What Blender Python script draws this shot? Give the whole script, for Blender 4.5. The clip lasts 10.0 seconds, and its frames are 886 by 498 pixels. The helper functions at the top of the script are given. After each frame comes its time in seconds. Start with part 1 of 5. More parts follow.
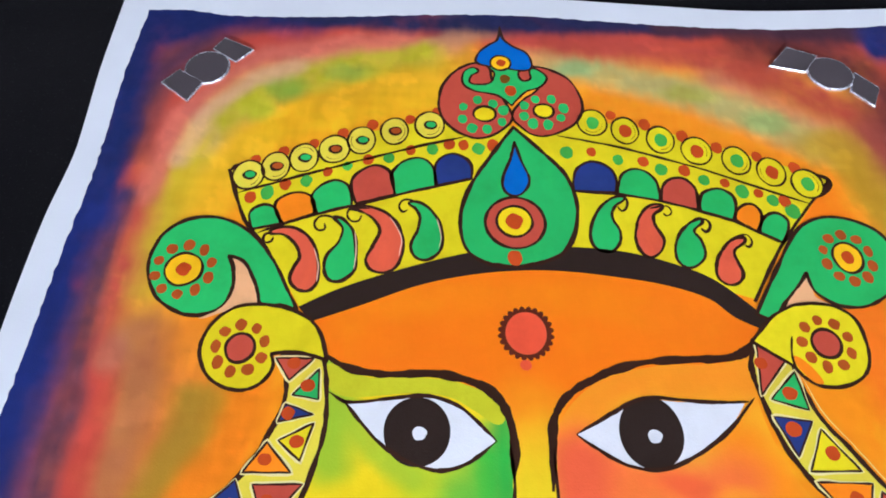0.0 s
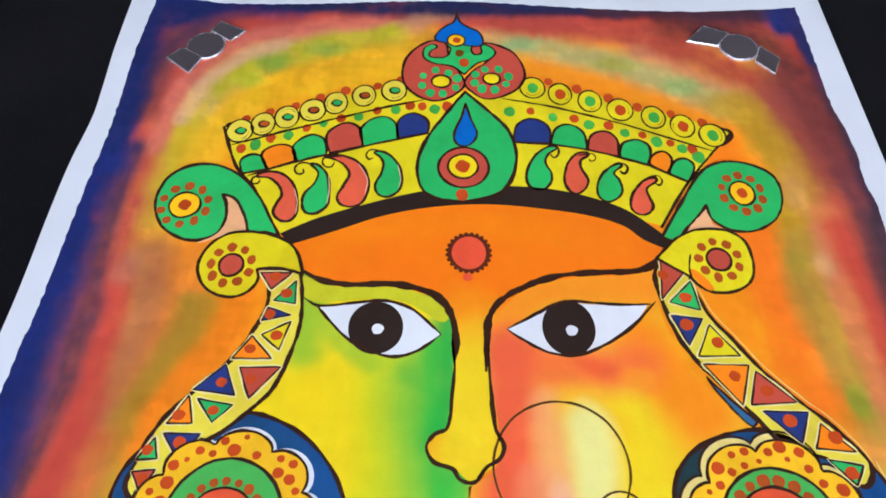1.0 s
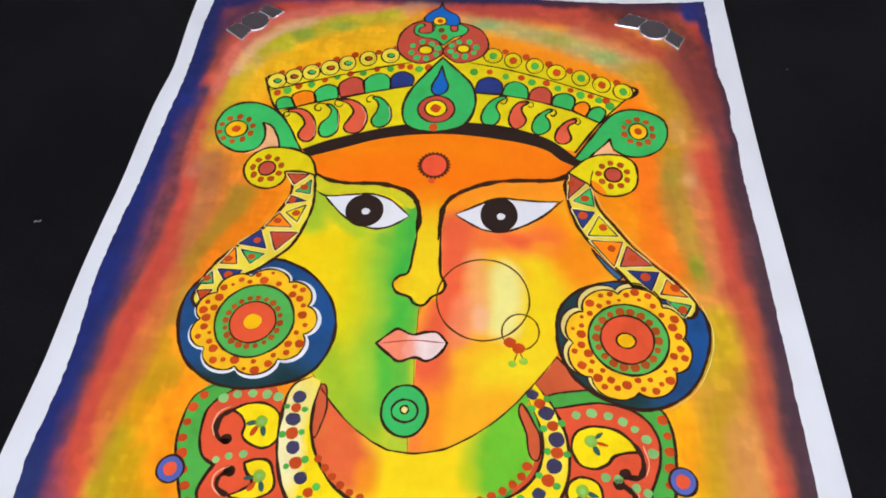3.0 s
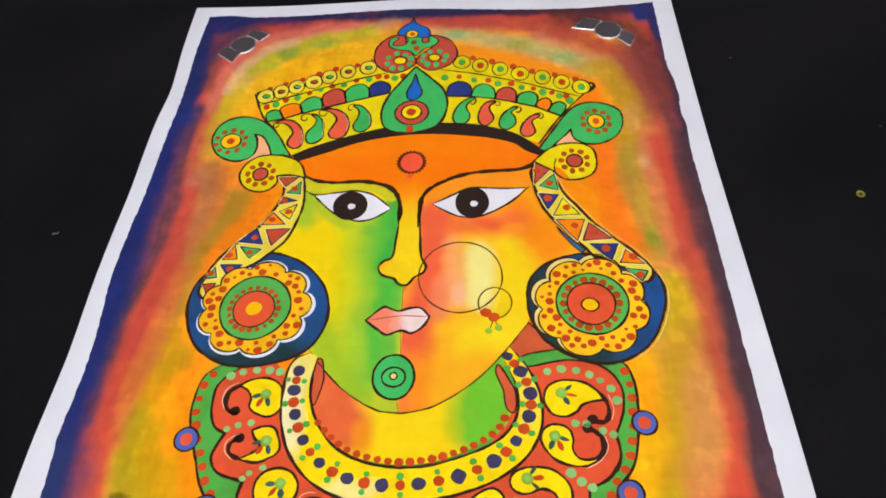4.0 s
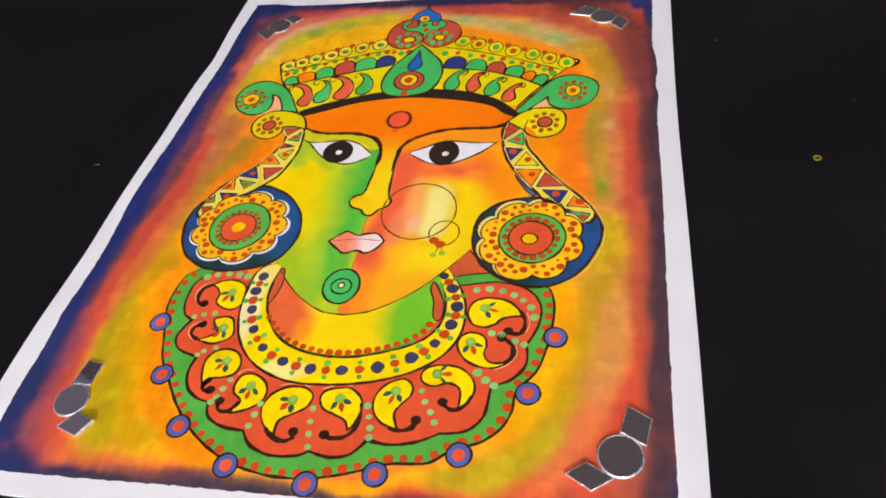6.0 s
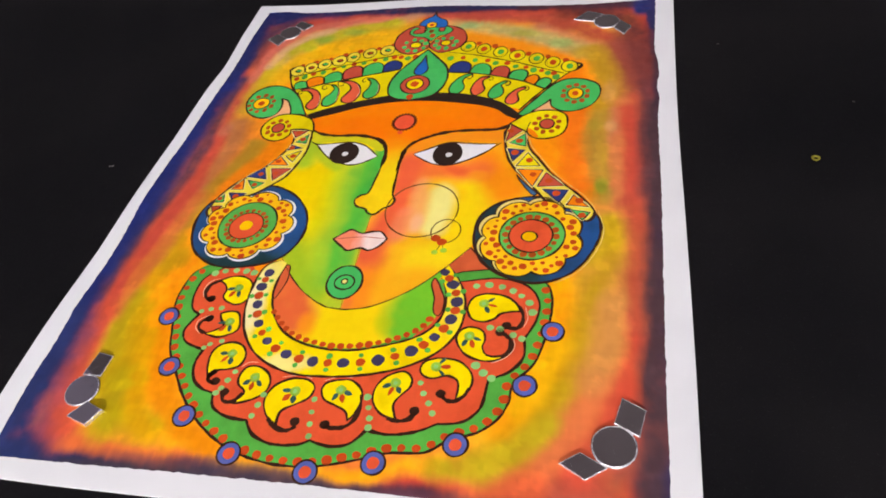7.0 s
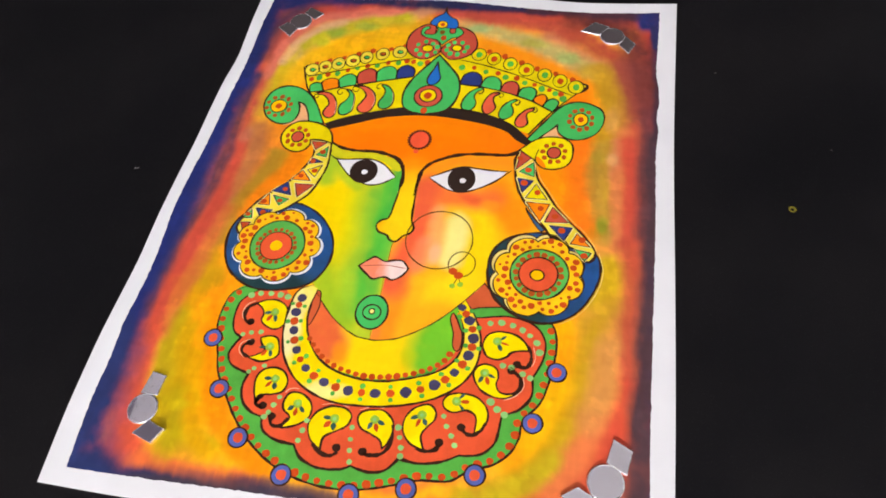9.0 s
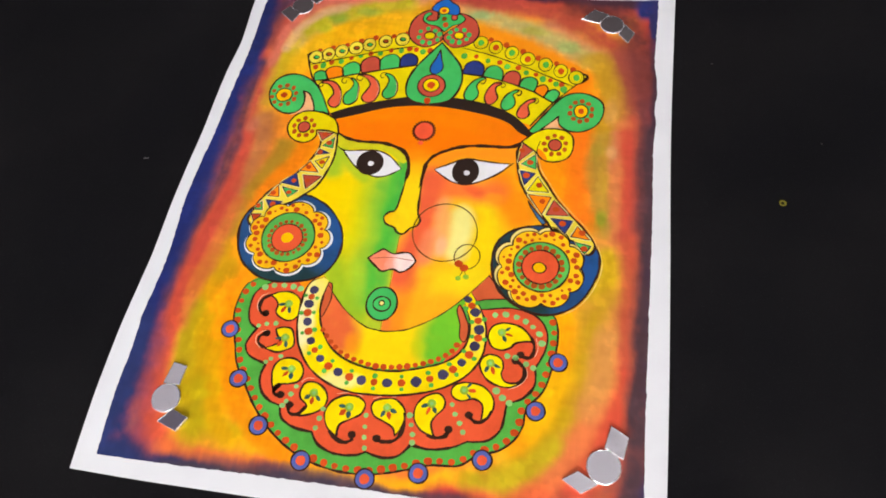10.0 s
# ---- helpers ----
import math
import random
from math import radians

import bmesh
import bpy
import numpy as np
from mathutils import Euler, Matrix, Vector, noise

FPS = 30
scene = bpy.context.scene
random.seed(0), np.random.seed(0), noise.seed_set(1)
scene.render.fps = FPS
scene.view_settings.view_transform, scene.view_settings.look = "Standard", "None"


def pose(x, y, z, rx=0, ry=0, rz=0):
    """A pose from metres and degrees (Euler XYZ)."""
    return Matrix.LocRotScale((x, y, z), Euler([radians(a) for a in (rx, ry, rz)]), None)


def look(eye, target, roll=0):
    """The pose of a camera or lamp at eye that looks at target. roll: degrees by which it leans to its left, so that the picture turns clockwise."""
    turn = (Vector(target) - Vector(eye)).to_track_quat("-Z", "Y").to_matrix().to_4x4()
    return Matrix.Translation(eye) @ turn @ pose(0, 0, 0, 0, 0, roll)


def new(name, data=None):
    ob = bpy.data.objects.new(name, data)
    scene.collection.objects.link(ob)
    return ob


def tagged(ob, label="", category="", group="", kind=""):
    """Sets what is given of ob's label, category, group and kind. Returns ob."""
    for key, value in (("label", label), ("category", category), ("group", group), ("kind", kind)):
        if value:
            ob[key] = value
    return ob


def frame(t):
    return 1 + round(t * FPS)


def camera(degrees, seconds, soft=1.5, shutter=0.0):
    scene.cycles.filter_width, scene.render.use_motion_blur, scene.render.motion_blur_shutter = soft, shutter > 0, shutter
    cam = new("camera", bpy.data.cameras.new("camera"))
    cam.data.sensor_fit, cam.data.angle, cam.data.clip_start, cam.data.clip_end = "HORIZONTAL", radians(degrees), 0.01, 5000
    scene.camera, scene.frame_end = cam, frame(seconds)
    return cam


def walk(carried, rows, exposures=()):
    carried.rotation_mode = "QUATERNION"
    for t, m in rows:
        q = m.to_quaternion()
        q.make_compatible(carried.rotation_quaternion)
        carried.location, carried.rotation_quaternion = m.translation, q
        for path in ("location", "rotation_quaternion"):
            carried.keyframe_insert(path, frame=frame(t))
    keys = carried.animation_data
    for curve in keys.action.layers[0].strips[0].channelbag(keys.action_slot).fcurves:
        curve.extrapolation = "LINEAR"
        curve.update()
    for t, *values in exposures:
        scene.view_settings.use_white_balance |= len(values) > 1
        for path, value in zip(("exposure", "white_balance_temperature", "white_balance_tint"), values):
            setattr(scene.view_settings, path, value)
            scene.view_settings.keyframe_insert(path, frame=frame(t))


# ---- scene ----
import numpy as np
from mathutils.geometry import tessellate_polygon

cam = camera(63.82, 10.0, soft=1.75)
# seconds, eye, target on the sheet, roll
PATH = [
    (0, (0.1202, -0.2209, 0.1805), (0.1210, -0.1108, 0.0000), 1.69),
    (0.5, (0.1300, -0.2412, 0.1945), (0.1299, -0.1174, 0.0000), 0.92),
    (1, (0.1361, -0.2660, 0.2000), (0.1359, -0.1362, 0.0000), 0.88),
    (1.5, (0.1397, -0.2860, 0.2139), (0.1375, -0.1436, -0.0000), -0.07),
    (2, (0.1480, -0.3071, 0.2211), (0.1446, -0.1630, -0.0000), -0.52),
    (2.5, (0.1608, -0.3363, 0.2397), (0.1510, -0.1814, 0.0000), -1.14),
    (3, (0.1673, -0.3564, 0.2546), (0.1520, -0.1846, 0.0000), -1.37),
    (3.2, (0.1708, -0.3613, 0.2522), (0.1587, -0.1930, 0.0000), -1.18),
    (4.3, (0.1832, -0.4038, 0.2751), (0.1622, -0.1962, 0.0000), -5.66),
    (4.5, (0.1857, -0.4147, 0.2742), (0.1638, -0.2020, 0.0000), -5.58),
    (5, (0.2000, -0.4215, 0.2698), (0.1611, -0.2066, 0.0000), -7.69),
    (5.5, (0.2375, -0.4328, 0.2634), (0.1835, -0.2193, 0.0000), -10.27),
    (5.7, (0.2472, -0.4394, 0.2593), (0.1855, -0.2260, 0.0000), -10.46),
    (6.8, (0.2704, -0.4542, 0.2513), (0.1872, -0.2371, 0.0000), -12.94),
    (7, (0.2667, -0.4550, 0.2540), (0.1865, -0.2345, 0.0000), -12.25),
    (7.5, (0.2660, -0.4518, 0.2608), (0.1908, -0.2365, 0.0000), -11.70),
    (8, (0.2566, -0.4405, 0.2890), (0.1776, -0.2235, 0.0000), -11.40),
    (8.5, (0.2452, -0.4286, 0.3195), (0.1747, -0.2199, 0.0000), -9.55),
    (9, (0.2391, -0.4162, 0.3385), (0.1735, -0.2143, 0.0000), -8.90),
    (9.5, (0.2348, -0.4105, 0.3510), (0.1752, -0.2255, 0.0000), -8.85),
    (10, (0.2279, -0.4033, 0.3665), (0.1710, -0.2196, 0.0000), -8.39),
]
EXPOSURES = [(0.0, 0.05, 5450, 4), (1.5, 0.02, 5550, 4), (2.2, -0.03, 5760, 5), (3.0, 0.02, 6000, 6), (4.5, -0.02, 6400, 9), (7.0, -0.04, 6650, 9), (8.5, 0.05, 6700, 8), (9.0, 0.11, 6650, 7), (9.5, 0.13, 6600, 5), (10.0, 0.08, 6600, 5)]
walk(cam, [(t, look(eye, target, roll)) for t, eye, target, roll in PATH], EXPOSURES)

# ---- light: one assumed, unseen tube lamp on the south wall, walls and ceiling give the rest ----
world = bpy.data.worlds.new("world")
world.use_nodes = True
world.node_tree.nodes["Background"].inputs[0].default_value = (0.02, 0.02, 0.025, 1)
scene.world = world
TABLE = -0.0009          # top of the black table cloth; the sheet's face lies at z = 0
FLOOR = TABLE - 0.75
CEIL = FLOOR + 3.2
X0, X1, Y0, Y1 = -1.45, 1.65, -4.0, 0.52
TUBE = 2330.0
LAMP = (0.5, Y0, TABLE + 1.3)


# ---- materials ----
def lin(r, g, b):
    """A colour from 0..255 display values to linear."""
    return tuple(((v / 255) / 12.92 if v < 10 else ((v / 255 + 0.055) / 1.055) ** 2.4) for v in (r, g, b)) + (1,)


class Nodes:
    def __init__(self, name):
        self.mat = bpy.data.materials.new(name)
        self.mat.use_nodes = True
        self.t = self.mat.node_tree
        self.b = self.t.nodes["Principled BSDF"]

    def node(self, idname, **values):
        n = self.t.nodes.new(idname)
        for key, v in values.items():
            if key == "op":
                n.operation = v
            elif key == "smooth":
                n.interpolation_type = v
            elif key == "data":
                n.data_type = v
            elif key == "blend":
                n.blend_type = v
        return n

    def put(self, socket, value):
        if isinstance(value, bpy.types.NodeSocket):
            self.t.links.new(value, socket)
        else:
            socket.default_value = value

    def math(self, op, a, b=0.0, c=0.0):
        n = self.node("ShaderNodeMath", op=op)
        for s, v in zip(n.inputs, (a, b, c)):
            self.put(s, v)
        return n.outputs[0]

    def place(self):
        return self.node("ShaderNodeNewGeometry").outputs["Position"]

    def noise(self, scale, detail=3.0, rough=0.55, vector=None, colour=False):
        n = self.node("ShaderNodeTexNoise")
        n.inputs["Scale"].default_value, n.inputs["Detail"].default_value, n.inputs["Roughness"].default_value = scale, detail, rough
        self.put(n.inputs["Vector"], vector or self.place())
        return n.outputs["Color" if colour else "Fac"]

    def mix(self, fac, a, b, blend="MIX"):
        n = self.node("ShaderNodeMix", data="RGBA", blend=blend)
        self.put(n.inputs[0], fac)
        self.put(n.inputs[6], a)
        self.put(n.inputs[7], b)
        return n.outputs[2]

    def ramp(self, value, lo, hi, a=0.0, b=1.0):
        n = self.node("ShaderNodeMapRange", smooth="SMOOTHSTEP")
        for s, v in zip(n.inputs, (value, lo, hi, a, b)):
            self.put(s, v)
        return n.outputs[0]

    def bump(self, height, strength, distance):
        n = self.node("ShaderNodeBump")
        n.inputs["Strength"].default_value, n.inputs["Distance"].default_value = strength, distance
        self.put(n.inputs["Height"], height)
        self.t.links.new(n.outputs[0], self.b.inputs["Normal"])

    def done(self, colour, rough, metal=0.0, spec=0.35):
        self.put(self.b.inputs["Base Color"], colour)
        self.put(self.b.inputs["Roughness"], rough)
        self.b.inputs["Metallic"].default_value = metal
        self.b.inputs["Specular IOR Level"].default_value = spec
        return self.mat


def brushed(n, colour, amount=1.0):
    """Poster colour laid on with a brush: uneven thickness, streaks, each stroke a little different."""
    p = n.place()
    streak = n.node("ShaderNodeVectorMath", op="MULTIPLY")
    n.put(streak.inputs[0], p)
    streak.inputs[1].default_value = (1.0, 0.35, 1.0)
    thin = n.ramp(n.noise(190, 4, 0.6, streak.outputs[0]), 0.45, 0.8, 0.0, 0.3 * amount)
    out = n.mix(thin, colour, n.mix(1.0, colour, (1.22, 1.22, 1.1, 1), "MULTIPLY"))
    deep = n.ramp(n.noise(55, 5, 0.65), 0.42, 0.72, 0.0, 0.36 * amount)
    return n.mix(deep, out, n.mix(1.0, out, (0.66, 0.58, 0.5, 1), "MULTIPLY"))


def grain(n):
    h = n.math("ADD", n.noise(2200, 2), n.math("MULTIPLY", n.noise(500, 3), 0.7))
    n.bump(h, 0.22, 0.0003)


def paint(name, rgb, amount=1.0, rough=0.5):
    n = Nodes(name)
    c = brushed(n, lin(*rgb), amount)
    one = n.node("ShaderNodeObjectInfo").outputs["Random"]
    c = n.mix(n.ramp(one, 0.0, 1.0, 0.0, 0.3 * amount), c, n.mix(1.0, c, (0.72, 0.66, 0.62, 1), "MULTIPLY"))
    grain(n)
    return n.done(c, n.ramp(n.noise(300), 0.3, 0.7, rough - 0.08, rough + 0.1), spec=0.1)


class Wash(Nodes):
    """Wet-in-wet colour: a base and soft dabs that bleed into one another."""

    def begin(self, base):
        self.p = self.place()
        self.q = self.warped(20, 6, 0.020)
        self.c = lin(*base)
        return self

    def warped(self, scale, detail, size):
        w = self.node("ShaderNodeVectorMath", op="SUBTRACT")
        self.put(w.inputs[0], self.noise(scale, detail, 0.55, self.p, True))
        w.inputs[1].default_value = (0.5, 0.5, 0.5)
        m = self.node("ShaderNodeVectorMath", op="MULTIPLY_ADD")
        self.put(m.inputs[0], w.outputs[0])
        m.inputs[1].default_value = (size, size, 0)
        self.put(m.inputs[2], self.p)
        # the streaks of a flat brush, drawn out along the sheet's height
        long = self.node("ShaderNodeVectorMath", op="MULTIPLY")
        self.put(long.inputs[0], self.p)
        long.inputs[1].default_value = (1.0, 0.3, 1.0)
        f = self.node("ShaderNodeVectorMath", op="SUBTRACT")
        self.put(f.inputs[0], self.noise(120, 5, 0.6, long.outputs[0], True))
        f.inputs[1].default_value = (0.5, 0.5, 0.5)
        g = self.node("ShaderNodeVectorMath", op="MULTIPLY_ADD")
        self.put(g.inputs[0], f.outputs[0])
        g.inputs[1].default_value = (0.011, 0.008, 0)
        self.put(g.inputs[2], m.outputs[0])
        return g.outputs[0]

    def dab(self, x, y, rx, ry, rgb, strength):
        s = self.node("ShaderNodeVectorMath", op="SUBTRACT")
        self.put(s.inputs[0], self.q)
        s.inputs[1].default_value = (x / 1000, y / 1000, 0)
        m = self.node("ShaderNodeVectorMath", op="MULTIPLY")
        self.put(m.inputs[0], s.outputs[0])
        m.inputs[1].default_value = (1000 / rx, 1000 / ry, 0)
        ln = self.node("ShaderNodeVectorMath", op="LENGTH")
        self.put(ln.inputs[0], m.outputs[0])
        self.c = self.mix(self.ramp(ln.outputs["Value"], 0.4, 1.2, strength, 0.0), self.c, lin(*rgb))

    def finish(self, amount=0.8, rough=0.5):
        c = brushed(self, self.c, amount)
        grain(self)
        return self.done(c, self.ramp(self.noise(200), 0.3, 0.7, rough - 0.08, rough + 0.1), spec=0.1)


INK = paint("ink_brown_black", (58, 34, 24), 0.5, 0.42)
BLACK = paint("ink_black", (48, 36, 31), 0.4, 0.42)
YELLOW = paint("poster_yellow", (239, 221, 12))
WARM = paint("poster_warm_yellow", (254, 198, 6))
LEMON = paint("poster_lemon", (252, 224, 4))
CREAM = paint("poster_cream", (246, 224, 130))
GREEN = paint("poster_green", (72, 190, 98))
LEAF = paint("poster_leaf_green", (88, 180, 72), 1.3)
MINT = paint("poster_mint", (140, 200, 120))
RED = paint("poster_brick_red", (198, 82, 62))
VERMILION = paint("poster_vermilion", (232, 100, 68), 1.2)
CORAL = paint("poster_coral", (228, 90, 52), 1.3)
DOT = paint("poster_red_orange", (200, 76, 26))
RUST = paint("poster_rust", (178, 82, 28))
ORANGE = paint("poster_orange", (255, 142, 14))
PEACH = paint("poster_peach", (250, 188, 132))
NAVY = paint("poster_navy", (46, 62, 126))
SKY = paint("poster_blue", (34, 104, 188))
VIOLET = paint("poster_violet_blue", (86, 100, 172))
SLATE = paint("poster_slate_violet", (66, 62, 92))
TEAL = paint("poster_teal", (54, 88, 84))
OLIVE = paint("poster_olive", (150, 190, 60))
GAP = paint("poster_red_brown", (206, 94, 54))
OCHRE = paint("poster_ochre", (126, 80, 20))
RING_INK = paint("ring_ink", (92, 60, 22), 0.5)
EAR_GREEN = paint("poster_apple_green", (92, 184, 84))
PETAL = paint("poster_pale_gold", (255, 200, 26), 1.2)
EDGING = paint("poster_off_white", (246, 230, 158), 0.6)
LIME = paint("poster_lime", (212, 210, 34), 1.2)
INK_RED = paint("dark_red_brown", (96, 40, 24), 0.5)
MARK_RED = paint("poster_scarlet", (242, 92, 58))
PALE = paint("poster_pale_pink", (246, 196, 168))
SEQUIN = paint("dull_olive_sequin", (128, 120, 46), 0.8, 0.3)
STEEL = paint("poster_steel_blue", (62, 104, 146))
STRAW = paint("poster_straw", (240, 220, 66), 1.2)
LINT = paint("grey_lint", (150, 148, 150))
DUST = paint("grey_dust", (84, 82, 82))
WHITE = paint("poster_white", (240, 240, 244), 0.4)

w = Wash("earring_blue_wash").begin((38, 76, 122))
w.dab(79.3, -250.6, 40, 9, (40, 70, 76), 0.9)
w.dab(215.5, -247.8, 24, 14, (38, 74, 76), 0.9)
w.dab(205.9, -214.3, 10, 24, (48, 62, 66), 0.8)
w.dab(104.3, -215.3, 8, 22, (38, 84, 150), 0.5)
w.dab(207.0, -226.0, 13, 32, (36, 60, 62), 0.95)
w.dab(218.0, -250.0, 24, 8, (36, 64, 64), 0.9)
w.dab(257.0, -222.0, 9, 22, (36, 80, 138), 0.9)
w.dab(78.0, -252.0, 34, 7, (32, 58, 62), 0.9)
EARRING_WASH = w.finish(1.7)
w = Wash("collar_band_wash").begin((252, 222, 4))
w.dab(102.0, -272.7, 8, 24, (246, 238, 184), 0.85)
w.dab(129.3, -305.6, 14, 5, (250, 238, 150), 0.8)
w.dab(199.2, -266.1, 6, 20, (244, 226, 90), 0.7)
w.dab(106.7, -259.2, 6, 12, (240, 228, 130), 0.7)
BAND_WASH = w.finish()
w = Wash("two_tone_pink_wash").begin((244, 138, 104))
w.dab(150.5, -231.0, 11, 12, (250, 226, 220), 1.0)
LIP_WASH = w.finish(0.8)


def paper():
    n = Nodes("white_drawing_paper")
    c = n.mix(n.ramp(n.noise(25, 4), 0.35, 0.75, 0.0, 0.5), lin(228, 229, 233), lin(218, 219, 224))
    grain(n)
    return n.done(c, 0.75, spec=0.2)


def cloth():
    n = Nodes("black_table_cloth")
    c = n.mix(n.ramp(n.noise(9, 4), 0.35, 0.7, 0.0, 1.0), (0.0029, 0.0027, 0.0038, 1), (0.0060, 0.0054, 0.0064, 1))
    c = n.mix(n.ramp(n.noise(1400, 2), 0.62, 0.75, 0.0, 0.5), c, (0.03, 0.028, 0.028, 1))
    h = n.math("ADD", n.noise(1800, 2), n.noise(260, 3))
    n.bump(h, 0.3, 0.0005)
    return n.done(c, 0.88, spec=0.1)


def plaster(name, rgb):
    n = Nodes(name)
    a = lin(*rgb)
    c = n.mix(n.ramp(n.noise(2.5, 5), 0.3, 0.75, 0.0, 0.5), a, tuple(v * 0.86 for v in a[:3]) + (1,))
    n.bump(n.noise(120, 4), 0.2, 0.002)
    return n.done(c, 0.8, spec=0.25)


def mirror_glass():
    n = Nodes("silvered_mirror")
    c = n.mix(n.ramp(n.noise(400, 4), 0.6, 0.8, 0.0, 0.4), (0.94, 0.93, 0.99, 1), (0.72, 0.72, 0.75, 1))
    return n.done(c, n.ramp(n.noise(300, 3), 0.4, 0.8, 0.02, 0.1), 1.0)


def cut_glass():
    n = Nodes("cut_mirror_edge")
    n.bump(n.noise(420, 3), 0.8, 0.0012)
    return n.done((0.86, 0.86, 0.89, 1), 0.26, 0.8)


PAPER, CLOTH, MIRROR, CUT = paper(), cloth(), mirror_glass(), cut_glass()
DARK_WALL, WALL, CEILING_PAINT, FLOOR_PAINT = plaster("dark_grey_wall_paint", (54, 47, 48)), plaster("grey_lilac_wall_paint", (116, 110, 122)), plaster("white_ceiling_paint", (246, 244, 250)), plaster("floor_screed", (120, 110, 102))


# ---- helpers: all drawing is in millimetres on the sheet, x to its right, y up, from its upper left corner ----
LAYER = 0.000014


def curve(pts, closed=True, n=6):
    """A smooth line through the points; a third value marks a corner."""
    out, count = [], len(pts)
    for i in range(count if closed else count - 1):
        a, b = pts[i], pts[(i + 1) % count]
        before = pts[i - 1] if closed or i else a
        after = pts[(i + 2) % count] if closed or i + 2 < count else b
        span = math.dist(a[:2], b[:2])

        def slope(u, v, here):
            if len(here) > 2:
                return 0.0, 0.0
            d = math.dist(u[:2], v[:2]) or 1.0
            return (v[0] - u[0]) / d * span, (v[1] - u[1]) / d * span
        ma, mb = slope(before, b, a), slope(a, after, b)
        for k in range(n):
            s = k / n
            h = (2 * s**3 - 3 * s**2 + 1, s**3 - 2 * s**2 + s, -2 * s**3 + 3 * s**2, s**3 - s**2)
            out.append(tuple(h[0] * a[j] + h[1] * ma[j] + h[2] * b[j] + h[3] * mb[j] for j in (0, 1)))
    if not closed:
        out.append(tuple(pts[-1][:2]))
    return out


def hang(name, verts, faces, material, parent, label=""):
    data = bpy.data.meshes.new(name)
    data.from_pydata(verts, [], faces)
    data.materials.append(material)
    ob = new(name, data)
    ob.parent = parent
    if label:
        tagged(ob, label)
    return ob


def film(name, outline, material, level, parent, label=""):
    """A flat film of paint inside an outline in mm."""
    verts = [(x / 1000, y / 1000, level * LAYER) for x, y in outline]
    faces = []
    for i, j, k in tessellate_polygon([[Vector((x, y, 0)) for x, y in outline]]):
        (ax, ay), (bx, by), (cx, cy) = outline[i], outline[j], outline[k]
        faces.append((i, j, k) if (bx - ax) * (cy - ay) - (cx - ax) * (by - ay) > 0 else (i, k, j))
    return hang(name, verts, faces, material, parent, label)


def fill(name, pts, material, level, parent, label=""):
    return film(name, curve(pts), material, level, parent, label)


def ribbon(name, path, widths, material, level, parent, closed=False, label=""):
    """A brush line of changing width (mm) along a path in mm."""
    count, verts, faces = len(path), [], []
    for i, (x, y) in enumerate(path):
        a = path[i - 1] if closed or i else path[0]
        b = path[(i + 1) % count] if closed or i + 1 < count else path[-1]
        d = math.dist(a, b) or 1.0
        nx, ny = -(b[1] - a[1]) / d, (b[0] - a[0]) / d
        w = widths(i / max(1, count - 1)) / 2
        x += 0.16 * noise.noise((x * 0.3, y * 0.3, 3.0))
        y += 0.16 * noise.noise((x * 0.3, y * 0.3, 9.0))
        w *= 0.92 + 0.55 * noise.noise((x * 0.16, y * 0.16, level)) + 0.3 * noise.noise((x * 0.8, y * 0.8, level + 5))
        verts += [((x + nx * w) / 1000, (y + ny * w) / 1000, level * LAYER), ((x - nx * w) / 1000, (y - ny * w) / 1000, level * LAYER)]
    for i in range(count if closed else count - 1):
        j = (i + 1) % count
        faces.append((2 * i + 1, 2 * j + 1, 2 * j, 2 * i))
    return hang(name, verts, faces, material, parent, label)


def line(pts, width, level, parent, closed=False, material=None, name="outline", taper=0.25):
    """An ink line; it starts and ends thinner."""
    def w(s):
        return width if closed else width * (1 - (1 - taper) * max(0.0, 1 - min(s, 1 - s) / 0.15) ** 2)
    return ribbon(name, curve(pts, closed, 7), w, material or INK, level, parent, closed)


def outlined(name, pts, material, level, parent, width=1.3, label=""):
    ob = fill(name, pts, material, level, parent, label)
    line(pts, width, level + 1, ob, True)
    return ob


BLOBS = {}


def dot(x, y, rx, ry, material, level, parent, name="dot"):
    """A dab of the brush: one of six uneven round shapes."""
    kind = random.randrange(6)
    if (kind, material.name, name) not in BLOBS:
        data = bpy.data.meshes.new(name)
        ring = []
        for k in range(22):
            a = k * math.tau / 22
            r = 1 + 0.16 * noise.noise((math.cos(a) * 1.1 + kind * 7, math.sin(a) * 1.1, kind))
            ring.append((r * math.cos(a) / 1000, r * math.sin(a) / 1000, 0))
        data.from_pydata(ring, [], [tuple(range(22))])
        data.materials.append(material)
        BLOBS[kind, material.name, name] = data
    ob = new(name, BLOBS[kind, material.name, name])
    ob.parent = parent
    ob.matrix_basis = Matrix.LocRotScale((x / 1000, y / 1000, level * LAYER), Euler((0, 0, 0)), (rx, ry, 1)) @ Matrix.Rotation(0.0, 4, "Z")
    return ob


def dots(pts, r, material, level, parent, name="dot", ratio=0.92):
    for x, y in pts:
        k = random.uniform(0.85, 1.15)
        dot(x, y, r * k, r * k * ratio * random.uniform(0.9, 1.1), material, level, parent, name)


def oval(x, y, rx, ry, n=40, wobble=0.03):
    return [(x + rx * math.cos(a) * (1 + wobble * noise.noise((math.cos(a), math.sin(a), x * 0.1))), y + ry * math.sin(a) * (1 + wobble * noise.noise((math.cos(a), math.sin(a), y * 0.1 + 5)))) for a in (k * math.tau / n for k in range(n))]


